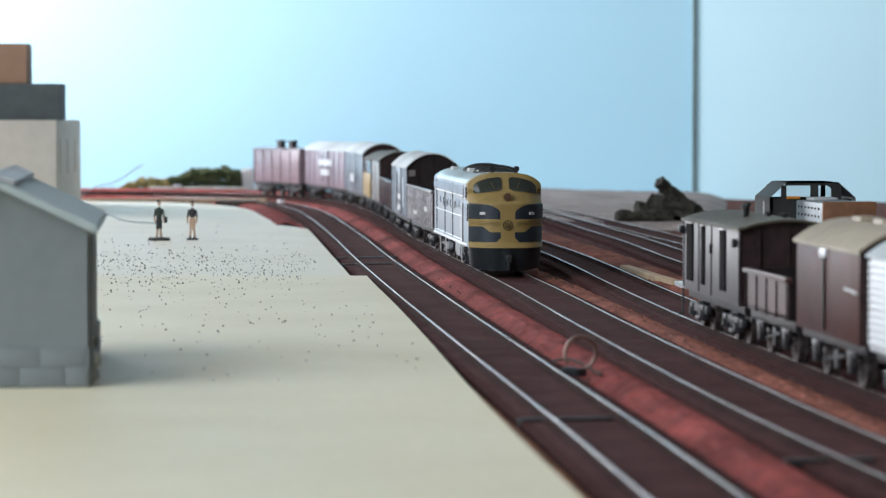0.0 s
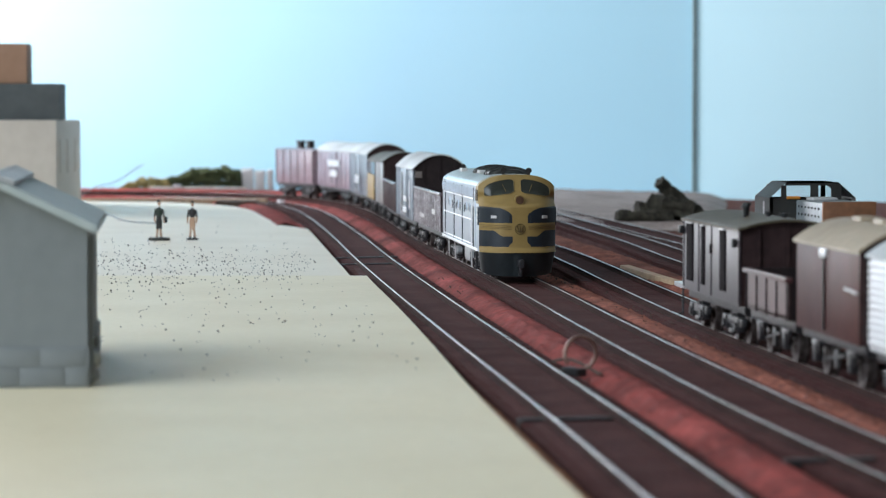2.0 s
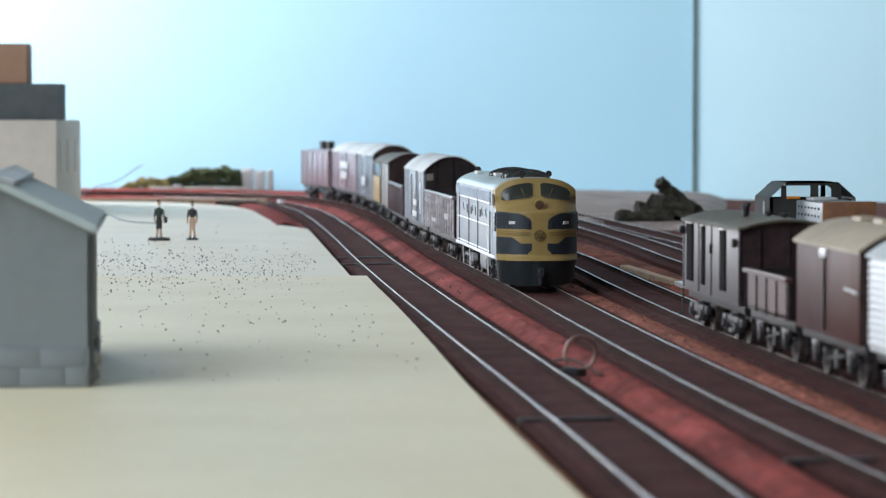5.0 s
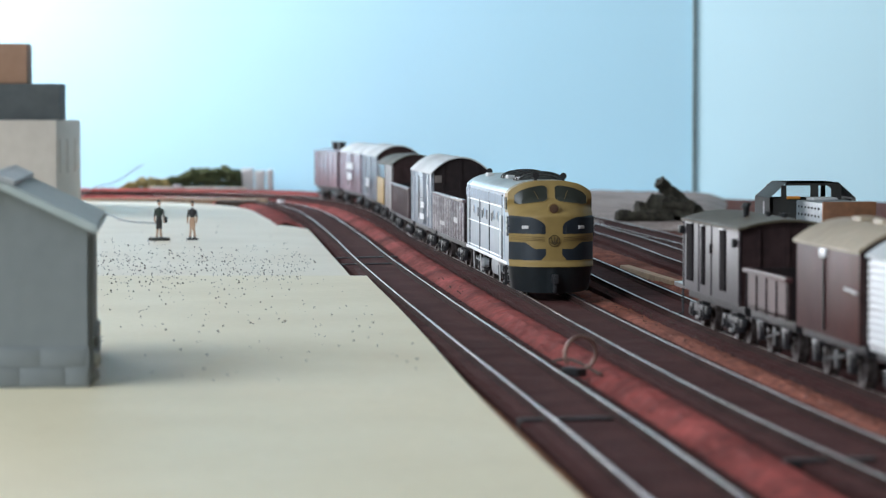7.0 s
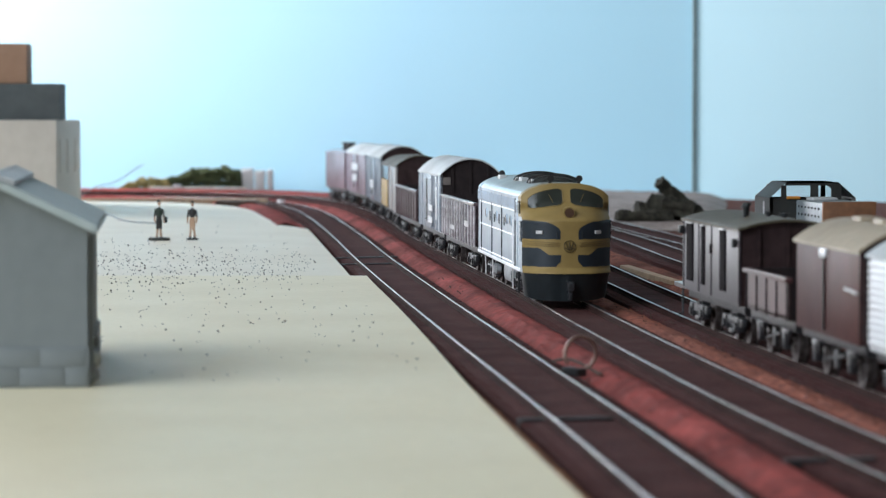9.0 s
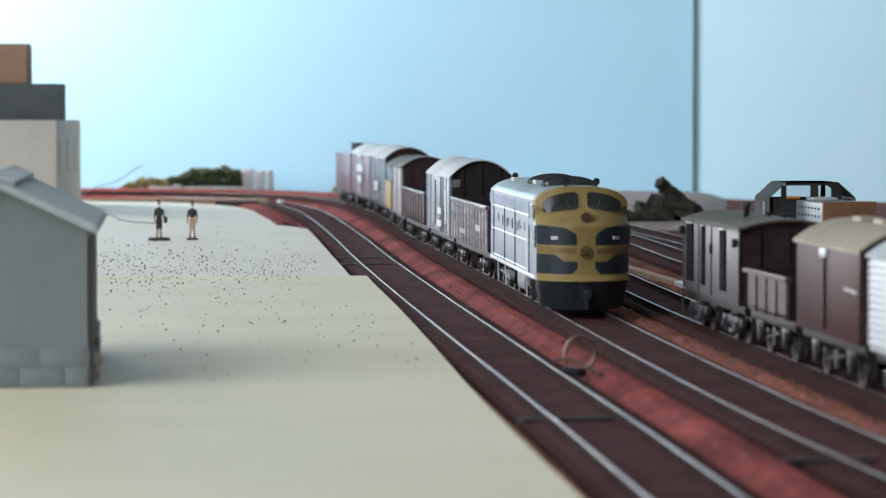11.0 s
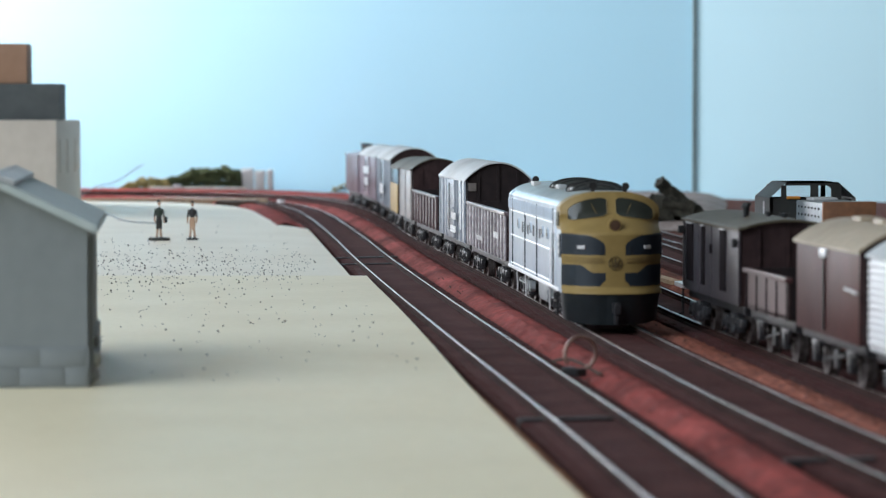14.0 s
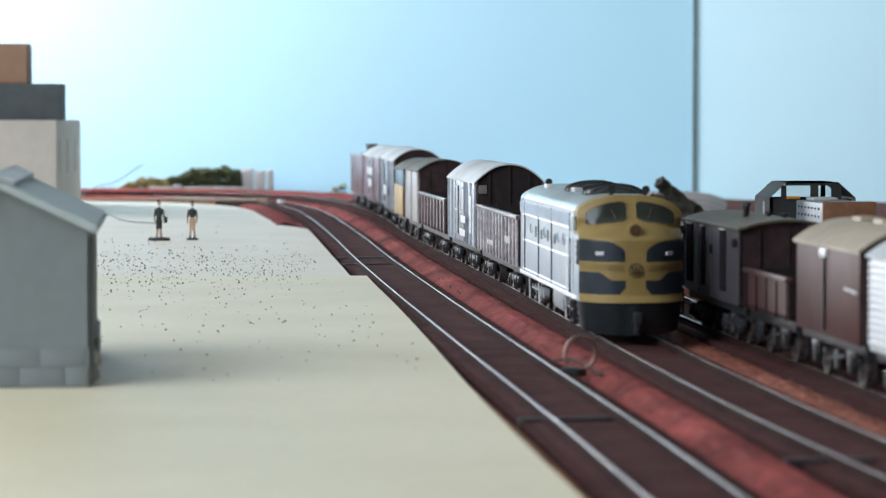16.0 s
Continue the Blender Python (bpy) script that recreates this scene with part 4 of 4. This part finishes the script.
# ---- shunter on the far siding ----


def shunter():
    top = thing("shunting_locomotive", "dark model shunter with a windowed cab and blue-grey bonnet", "locomotive", stand_on(TRACK4, .585, .125, -.0010))
    # cab at the far end, cut corners to its roof
    y0, y1 = .088, .118
    prof = [(x - .0028, z) for x, z in ((-.0165, .012), (-.0165, .0375), (-.0098, .0434), (.0098, .0434), (.0165, .0375), (.0165, .012))]
    bm = B()
    outer = [[bm.verts.new((x, y, z)) for x, z in prof] for y in (y0, y1)]
    for i in range(len(prof) - 1):
        bm.faces.new((outer[0][i], outer[0][i + 1], outer[1][i + 1], outer[1][i]))
    bmesh.ops.solidify(bm, geom=bm.faces[:], thickness=.0007)
    part("cab_shell", bm, M_SHUNT, top, "dark cab sides and roof with cut corners")
    for y in (y0 + .0004, y1 - .0010):
        bm = B()
        z0, z1 = .0372, .0422
        box(bm, -.0178, .0122, y, y + .0006, .012, z0)
        box(bm, -.0133, .0077, y, y + .0006, z1, .0430)
        for a, b in ((-.0148, -.0128), (-.0036, -.0006), (.0044, .0082)) if y < y1 - .005 else ((-.0148, -.0134), (.0064, .0082)):
            box(bm, a, b, y, y + .0006, z0, z1)
        part("cab_end", bm, M_SHUNT, top, "cab end with window openings")
    for a, b in ((-.0128, -.0036), (-.0006, .0044)):
        bm = B()
        box(bm, a, b, y0 + .0006, y0 + .0008, .0372, .0422)
        p = part("cab_pane", bm, glass_clear, top, "clear cab window")
        p.visible_shadow = False
    # amber rod puts the orange reflection at the cab window into colour
    bm = B()
    rod(bm, (-.0128, y0 - .0004, .0376), (-.0078, y0 - .0004, .0376), .0006, seg=8)
    part("amber_strip", bm, M_AMBER, top, "amber strip painting an orange reflection under the cab window")
    bm = B()
    box(bm, -.0198, -.0190, y0 + .010, y0 + .0108, .014, .036)
    part("cab_handrail", bm, M_LETTER, top)
    # bonnet
    bm = B()
    box(bm, -.0092, .0100, .040, y0, .012, .0368, bev=.0008)
    hood = part("bonnet", bm, M_HOOD, top, "blue-grey riveted bonnet")
    bm = B()
    for k in range(7):
        for z in (.0318, .0346):
            rod(bm, (-.0096, .046 + k * .0060, z), (-.0090, .046 + k * .0060, z), .00042, seg=8)
    part("rivets", bm, M_BLACK, hood)
    bm = B()
    box(bm, -.0060, .0035, y0 - .016, y0 - .003, .0368, .0380, bev=.0005)
    part("bonnet_box", bm, M_ROOFPALE, hood)
    bm = B()
    box(bm, -.0094, .0102, .0385, .0405, .012, .0374, bev=.0005)
    part("bonnet_end", bm, M_RUSTTOP, top, "rust-orange end panel of the bonnet")
    bm = B()
    box(bm, -.0150, .0150, .0, .122, .0085, .0122, bev=.0005)
    part("footplate", bm, M_UNDER, top)
    bogie(top, .035, (-.011, .011))
    bogie(top, .092, (-.011, .011))


glass_clear = bpy.data.materials.new("clear_glass")
glass_clear.use_nodes = True
gb = glass_clear.node_tree.nodes["Principled BSDF"]
gb.inputs["Transmission Weight"].default_value, gb.inputs["Roughness"].default_value, gb.inputs["IOR"].default_value = 1.0, 0.05, 1.1
shunter()


# ---- cream board: shed, card boxes, figures ----
def shed():
    top = thing("shed", "plain grey model shed with a pale gable roof on cream board", "shed", pose(-.1126, .7428, 0, 0, 0, 5.4))
    W, D, E, Rg = .0232, .108, .0400, .0505
    bm = B()
    prof = [(-W, 0), (W, 0), (W, E), (0, Rg), (-W, E)]
    rows = [[bm.verts.new((x, y, z)) for x, z in prof] for y in (0, D)]
    for r in rows:
        bm.faces.new(r)
    for i in range(5):
        bm.faces.new((rows[0][i], rows[0][(i + 1) % 5], rows[1][(i + 1) % 5], rows[1][i]))
    wall = part("wall", bm, M_SHEDWALL, top, "smooth grey walls")
    bm = B()
    box(bm, -W - .0004, W + .0004, -.0004, D + .0004, -.0002, .0100, bev=.0003)
    plinth = part("plinth", bm, M_SHEDWALL, top, "low grey block plinth")
    for row in range(2):
        z = .0004 + row * .0048
        x = -W + (.0002 if row else -.0050)
        while x < W - .002:
            a, b = max(x, -W), min(x + .0112, W)
            bm = B()
            box(bm, a + .00010, b - .00010, -.0006, -.0003, z, z + .0045, bev=.0001)
            part("block", bm, M_SHEDWALL, plinth)
            x += .0114
        y = .0005 + row * .0055
        while y < D - .006:
            bm = B()
            box(bm, W + .0003, W + .0009, y + .0001, y + .0110, z, z + .0043, bev=.0002)
            part("block", bm, M_SHEDWALL, plinth)
            y += .0112
    for sx in (-1, 1):
        bm = B()
        a, b = (0, Rg + .0002), (sx * (W + .0026), E - .0016)
        th = .0022
        vs = [[bm.verts.new((x, y, z + dz)) for x, z, dz in ((*a, 0), (*b, 0), (*b, th), (*a, th))] for y in (-.0035, D + .0035)]
        for r in vs:
            bm.faces.new(r)
        for i in range(4):
            bm.faces.new((vs[0][i], vs[0][(i + 1) % 4], vs[1][(i + 1) % 4], vs[1][i]))
        bmesh.ops.bevel(bm, geom=bm.edges[:], offset=.0003, segments=2, affect="EDGES")
        part("roof", bm, M_SHEDROOF, top, "pale grey-green roof slope")
    bm = B()
    rod(bm, (0, -.0045, Rg + .0026), (0, D + .0045, Rg + .0026), .0011, seg=10)
    for sx in (-1, 1):
        e = [bm.verts.new((x, y, z)) for y in (-.0042, D + .0042) for x, z in ((0, Rg + .0036), (sx * .0052, Rg + .0014), (sx * .0052, Rg + .0004), (0, Rg + .0024))]
        for q in ((0, 1, 5, 4), (1, 2, 6, 5), (2, 3, 7, 6), (0, 1, 2, 3), (4, 5, 6, 7)):
            bm.faces.new([e[k] for k in q])
    part("ridge_cap", bm, M_ROOFPALE, top, "pale ridge capping")
    bm = B()
    rod(bm, (W + .0008, .004, .001), (W + .0008, .004, E - .002), .0007, seg=8)
    part("downpipe", bm, M_SHEDWALL, top)
    for z0, z1, dx in ((.0008, .0034, .0016), (.0050, .0078, .0022), (.0092, .0118, .0014)):
        bm = B()
        box(bm, W + .0004, W + .0008 + dx, .0088, .0128, z0, z1, bev=.0003)
        part("pipe_bracket", bm, M_ROOFPALE if z0 < .009 else M_BLACK, top, "small worn fitting at the foot of the wall")
    # thin dark strip that paints the downpipe's shadow on the wall
    bm = B()
    box(bm, W - .0002, W + .0004, .0062, .0078, .0125, E - .004)
    part("pipe_shadow", bm, M_SHADEDARK, top, "dark vertical strip painting the downpipe's shadow on the side wall")
    bm = B()
    box(bm, W - .0003, W + .0005, .030, .058, .0005, .026, bev=.0003)
    part("door", bm, M_SHEDWALL, top)


def card_boxes():
    for name, lab, m, x1, y0, d, z0, z1, rz in (
            ("beige_box", "plain beige card building standing on the board", M_BEIGE, -.2868, 2.20, .147, 0, .0664, 0),
            ("slate_box", "slate-grey card block resting on the beige one", M_SLATE, -.2850, 2.21, .032, .0664, .0934, 0),
            ("orange_box", "orange-brown card block on top of the slate-grey one", M_TERRA, -.3100, 2.212, .028, .0934, .1232, 0)):
        bm = B()
        box(bm, x1 - .13, x1, y0, y0 + d, z0 - .0002 if z0 == 0 else z0, z1, bev=.0008)
        top = solid(name, bm, m, lab, "box")
        if name == "beige_box":
            for k in range(3):
                bm = B()
                box(bm, x1 - .0002, x1 + .0006, y0 + .018 + k * .045, y0 + .040 + k * .045, .026, .052, bev=.0002)
                part("wall_panel", bm, M_BEIGE, top)


def figure(x, y, h, coat, legs, base, turn, bag, lab):
    bm = B()
    k = h / .0205
    if base:
        rod(bm, (0, 0, -.0002), (0, 0, .0012), .0060, .0054, seg=18, mi=3)
    else:
        rod(bm, (0, 0, -.0002), (0, 0, .0006), .0036, .0032, seg=18, mi=3)
    b0 = .0010
    for sx in (-1, 1):
        rod(bm, (sx * .0013, .0004 * sx, b0), (sx * .0010, 0, b0 + .0048), .0006, .0008, seg=10, mi=1)
        rod(bm, (sx * .0010, 0, b0 + .0046), (sx * .0008, 0, b0 + .0096), .0009, .0013, seg=10, mi=2 if base else 1)
        box(bm, sx * .0013 - .0006, sx * .0013 + .0006, -.0016, .0008, b0 - .0004, b0 + .0007, mi=2, bev=.0002)
        rod(bm, (sx * .0022, 0, b0 + .0152), (sx * .0031, -.0003, b0 + .0112), .0007, .0006, seg=8, mi=0)
        rod(bm, (sx * .0031, -.0003, b0 + .0112), (sx * .0030, -.0012, b0 + .0080), .0006, .0005, seg=8, mi=1)
    blob(bm, (0, 0, b0 + .0100), .0019, .0013, .0017, mi=2 if base else 1)
    blob(bm, (0, 0, b0 + .0132), .0021, .0014, .0032, mi=0)
    blob(bm, (0, -.0001, b0 + .0183), .0012, .0013, .0015, mi=1)
    blob(bm, (0, .0002, b0 + .0190), .0013, .0014, .0011, mi=2)
    if bag:
        box(bm, .0028, .0052, -.0014, .0006, b0 + .0078, b0 + .0112, mi=2, bev=.0003)
    for v in bm.verts:
        v.co *= k
        if v.co.z > .0014:
            v.co.x *= .82
    solid("figurine", bm, [coat, legs, M_BLACKCLOTH, M_GREYBASE], lab, "figurine", "painted figurines", m=pose(x, y, 0, 0, 0, turn))


shed()
card_boxes()
figure(-.1580, 1.648, .0218, M_GREENCOAT, M_SKIN, True, 20, True, "small painted figurine in dark green, on a dark base")
figure(-.1400, 1.655, .0210, M_BLACKCLOTH, M_SKIN, False, -5, False, "small painted figurine in a black top with tan legs")
crumbs()


def stick(name, a, b, wd, h, m, lab, cat="strip"):
    a, b = Vector(a), Vector(b)
    d = b - a
    bm = B()
    box(bm, -wd / 2, wd / 2, 0, d.length, 0, h, bev=.0003)
    solid(name, bm, m, lab, cat, m=Matrix.Translation(a) @ Matrix.Rotation(math.atan2(-d.x, d.y), 4, "Z"))


def wire(name, pts, r, m, lab, cat="wire"):
    c = bpy.data.curves.new(name, "CURVE")
    c.dimensions, c.bevel_depth, c.bevel_resolution = "3D", r, 3
    s = c.splines.new("NURBS")
    s.points.add(len(pts) - 1)
    for p, q in zip(s.points, pts):
        p.co = (*q, 1)
    s.use_endpoint_u, s.order_u = True, 3
    c.materials.append(m)
    ob = new(name, c)
    return tagged(ob, lab, cat)


# wire loop between the tracks, and loose wires on the board
loop = []
for k in range(15):
    a = -2.2 + k * 5.0 / 14
    loop.append((.0372 + .0044 * math.sin(a), .800 + .0030 * math.sin(a * .7), .0030 + .0046 * math.cos(a) + .0010))
wire("wire_loop", loop, .00055, M_WIRE, "bent bare copper wire loop sticking up between the tracks")
wire("loose_wire", [(-.2950, 2.40, -.001), (-.2990, 2.44, .004), (-.2870, 2.45, .0115), (-.2760, 2.46, .0130), (-.2650, 2.46, .0185), (-.2560, 2.47, .026), (-.2500, 2.47, .0290)], .0004, M_GREYWIRE,
     "thin grey wire curling up from the board")
wire("loose_wire", [(-.2360, 2.02, .0006), (-.2290, 2.03, .0022), (-.2240, 2.01, .0014), (-.2150, 1.97, .0002), (-.2060, 1.93, .0009), (-.1960, 1.91, .0003), (-.1830, 1.90, .0003)], .0004, M_GREYWIRE, "thin grey wire lying on the cream board")


def debris():
    bm = B()
    rnd = random.Random(11)
    for k in range(260):
        s_ = rnd.uniform(.25, 1.6) if k % 3 else rnd.gauss(.88, .05)
        line, w_ = ((TRACK1, rnd.uniform(-.032, -.017)), (TRACK2, rnd.uniform(-.028, -.017)), (TRACK2, rnd.uniform(-.030, -.019)))[k % 3 if k % 9 else 1]
        q = line.off(s_, w_)
        r_ = rnd.uniform(.00014, .00034)
        bmesh.ops.create_icosphere(bm, subdivisions=1, radius=r_, matrix=Matrix.LocRotScale((q.x, q.y, -.0018 + r_ * .4), Euler((rnd.random() * 6, 1, 0)), (1.6, 1, .7)))
    solid("ballast_crumbs", bm, M_CRUMB, "dark crumbs and chips lying on the ballast", "scatter", kind="stuff")


debris()
stick("wire_clip", (.0335, .806, -.0022), (.0375, .798, -.0022), .0030, .0022, M_BLACK, "small black clip at the foot of the wire loop", "clip")
wire("loose_wire", [(.0310, .835, -.0010), (.0345, .822, .0012), (.0385, .806, .0004), (.0425, .792, -.0012)], .0004, M_CRUMB, "short dark wire lying on the red ballast")


# ---- far side: bush, pale huts, plank, logs, balsa strip, gravel bank ----
def clump(name, cx, cy, z0, spread, n, size, m, lab, cat):
    bm = B()
    rnd = random.Random(len(name) + n)
    for k in range(n):
        u = rnd.uniform(-1, 1)
        hgt = spread[2] * max(.12, (1 - (u - .35) ** 2 * .55)) * (.72 + .28 * noise.noise((u * 4, n, 0))) * rnd.random() ** .5
        c = (cx + u * spread[0], cy + rnd.uniform(-1, 1) * spread[1], z0 + hgt)
        r = size * rnd.uniform(.5, 1.2)
        v = bmesh.ops.create_icosphere(bm, subdivisions=1, radius=r, matrix=Matrix.LocRotScale(c, Euler((rnd.random() * 6, rnd.random() * 6, 0)), (1, .8, .6)))["verts"]
        for q in v:
            q.co += Vector((rnd.uniform(-1, 1), rnd.uniform(-1, 1), rnd.uniform(-1, 1))) * r * .35
    return solid(name, bm, m, lab, cat)


clump("bush", -.2420, 2.92, -.004, (.043, .02, .031), 900, .0026, M_LEAF, "low dark green foliage clump beyond the far track", "bush")
clump("straw_tuft", -.2930, 2.90, -.004, (.026, .015, .0175), 320, .0022, M_STRAW, "straw-yellow scatter beside the green foliage", "tuft")
clump("straw_tuft", -.0960, 2.93, -.004, (.014, .01, .010), 90, .0020, M_STRAW, "small green-yellow tuft beyond the curve", "tuft")
for x, w, h in ((-.1920, .011, .0185), (-.1800, .0095, .0165), (-.1700, .006, .0175)):
    bm = B()
    box(bm, x - w / 2, x + w / 2, 2.91, 2.925, -.007, h, bev=.0008)
    box(bm, x - w / 2 - .0008, x + w / 2 + .0008, 2.909, 2.926, h - .004, h - .0025, bev=.0003)
    solid("pale_post", bm, M_WHITE, "small pale card hut beyond the far track", "hut", "pale huts")
bm = B()
box(bm, -.62, -.145, 2.43, 2.452, -.005, .0015, bev=.0005)
solid("timber_edge", bm, M_BALSA, "bare timber edge behind the cream board", "timber strip")
bm = B()
box(bm, -.1790, -.1465, 2.33, 2.36, -.002, .0026, bev=.0006)
solid("brown_plank", bm, mat("dark_stained_wood", (0.10, 0.065, 0.045), (0.06, 0.04, 0.03), 0.8, scale=260, stain=0.4), "dark brown plank lying at the end of the cream board", "plank")
bm = B()
box(bm, -.285, -.190, 2.86, 2.875, -.006, .0012, bev=.001)
solid("pale_kerb", bm, M_BEIGE, "pale strip of card beyond the far track", "card strip")


# two white boxes added as glints, on the curve's rail and the card strip
stick("white_tab_and_glint", (-.1320, 2.380, .0000), (-.1285, 2.376, .0000), .0035, .0022, M_WHITE, "small white box painting a glint on the rail at the curve", "plastic tab")
stick("white_tab_and_glint", (-.2600, 2.862, .0012), (-.2530, 2.862, .0012), .0060, .0026, M_WHITE, "small white box painting a glint on the pale card strip", "plastic tab")
stick("balsa_strip", (.0985, 1.250, -.0045), (.0850, 1.385, -.0045), .0045, .0036, M_BALSA, "pale balsa strip lying between two tracks", "balsa strip")
stick("white_tab_and_glint", (.1018, 1.222, -.0045), (.0998, 1.248, -.0045), .0048, .0036, M_WHITE, "small white plastic tab at the end of the balsa strip", "plastic tab")
stick("tie_bar", (-.0530, 1.4700, -.0023), (-.0235, 1.4870, -.0023), .0034, .0008, M_BLACK, "dark point tie bar across the track", "tie bar")
stick("tie_bar", (-.0500, 1.4060, -.0023), (-.0225, 1.4160, -.0023), .0034, .0008, M_BLACK, "dark point tie bar across the track", "tie bar")
stick("bed_joint", (.0172, .6780, -.0044), (.0392, .6820, -.0044), .0026, .0031, M_BLACK, "dark joint across the track bed", "track joint")
stick("bed_joint", (.0690, .5960, -.0044), (.0880, .6000, -.0044), .0026, .0031, M_BLACK, "dark joint across the track bed", "track joint")



def logs():
    rnd = random.Random(3)
    def trunk(a, b, r, r2, lab):
        bm = B()
        a, b = Vector(a), Vector(b)
        n = 18
        rings = []
        d = (b - a).normalized()
        u = d.orthogonal().normalized()
        v = d.cross(u)
        for i in range(n + 1):
            t = i / n
            c = a.lerp(b, t)
            rr = r + (r2 - r) * t
            ring = []
            for k in range(18):
                an = k * math.tau / 18
                f = (c.x * 200 + math.cos(an), c.y * 200 + math.sin(an), c.z * 200 + t * 3)
                q = rr * (1 + .38 * noise.noise(f) + .30 * noise.noise((f[0] * 2.6, f[1] * 2.6 + 7, f[2] * 2.6)))
                ring.append(bm.verts.new(c + u * math.cos(an) * q + v * math.sin(an) * q))
            rings.append(ring)
        for p, q in zip(rings[:-1], rings[1:]):
            for k in range(18):
                bm.faces.new((p[k], p[(k + 1) % 18], q[(k + 1) % 18], q[k]))
        bm.faces.new(rings[0])
        bm.faces.new(rings[-1])
        solid("log", bm, M_BARK, lab, "log", "heap of logs")
    trunk((.1170, 2.00, .0010), (.1550, 2.01, .0012), .0042, .0046, "dark rough log lying at the foot of a heap")
    trunk((.1320, 2.02, .0045), (.1700, 2.03, .0048), .0065, .0075, "thick dark log in a heap on grey gravel")
    trunk((.1430, 2.02, .0110), (.1720, 2.00, .0040), .0064, .0058, "thick dark log leaning in a heap")
    trunk((.1465, 2.01, .0250), (.1640, 2.02, .0085), .0040, .0056, "broken dark log leaning up out of a heap")
    trunk((.1560, 2.03, .0060), (.1760, 2.02, .0010), .0060, .0045, "short dark log at the edge of a heap")
    trunk((.1480, 2.00, .0120), (.1790, 2.00, .0015), .0030, .0022, "thin dark branch sloping down over a heap")


logs()


def gravel_bank():
    bm = B()
    nx, ny = 60, 34
    g = []
    for i in range(nx + 1):
        col = []
        for j in range(ny + 1):
            x, y = .02 + .62 * i / nx, 1.94 + .90 * j / ny
            z = -.0062 + .0046 * smooth(1.95, 2.0, y + .02 * noise.noise((x * 30, 0, 1))) + .0030 * smooth(2.05, 2.45, y) * (1 - .6 * smooth(.06, .20, x)) \
                + .0009 * noise.noise((x * 120, y * 120, 2)) + .0005 * noise.noise((x * 420, y * 420, 5))
            z -= .012 * smooth(.05, .02, x - .1 * (2.3 - y))
            z -= .010 * smooth(.086, .102, x / y)
            col.append(bm.verts.new((x, y, z)))
        g.append(col)
    for i in range(nx):
        for j in range(ny):
            bm.faces.new((g[i][j], g[i + 1][j], g[i + 1][j + 1], g[i][j + 1]))
    solid("gravel_bank", bm, M_GREY_EARTH, "grey gravel bank rising to the backdrop", kind="structure")


gravel_bank()

# ---- tracks, with their sleepers ----
track("railway_track", TRACK1, 0.02, TRACK1.length - .05, 0.1, 1.6, "model track, bright rails on dark brown bed beside cream board")
track("railway_track", TRACK2, 0.02, TRACK2.length - .05, 0.05, 1.5, "model track, bright rails on dark brown bed, carrying the train")
track("railway_track", TRACK3, 0.02, TRACK3.length - .02, 0.2, 1.45, "model siding with bright rails, carrying standing wagons")
track("railway_track", TRACK4, 0.02, TRACK4.length - .02, 0.9, 1.9, "model siding with rusty rails beyond the standing wagons")
track("railway_track", TRACK5, 0.02, TRACK5.length - .02, 0.2, 1.3, "model siding converging with its neighbour near the log heap")


# ---- motion of the train along its track ----
def gone(t):
    """Distance of the locomotive's nose from the start of TRACK2 at t seconds."""
    u = t / 16.0
    return ((((.12347 * u - .18841) * u + .05538) * u - .37557) * u) + .89096


def motions():
    times = [k * 0.25 for k in range(65)]
    for vehicle, ws, behind, L in TRAIN:
        walk(vehicle, [(t, stand_on(TRACK2, gone(t) + behind, L, .0008 if vehicle is loco else 0)) for t in times])
        for ob, y, r in ws:
            walk(ob, [(t, pose(0, y, r, math.degrees((gone(0) - gone(t)) / r), 0, 0)) for t in times])


motions()
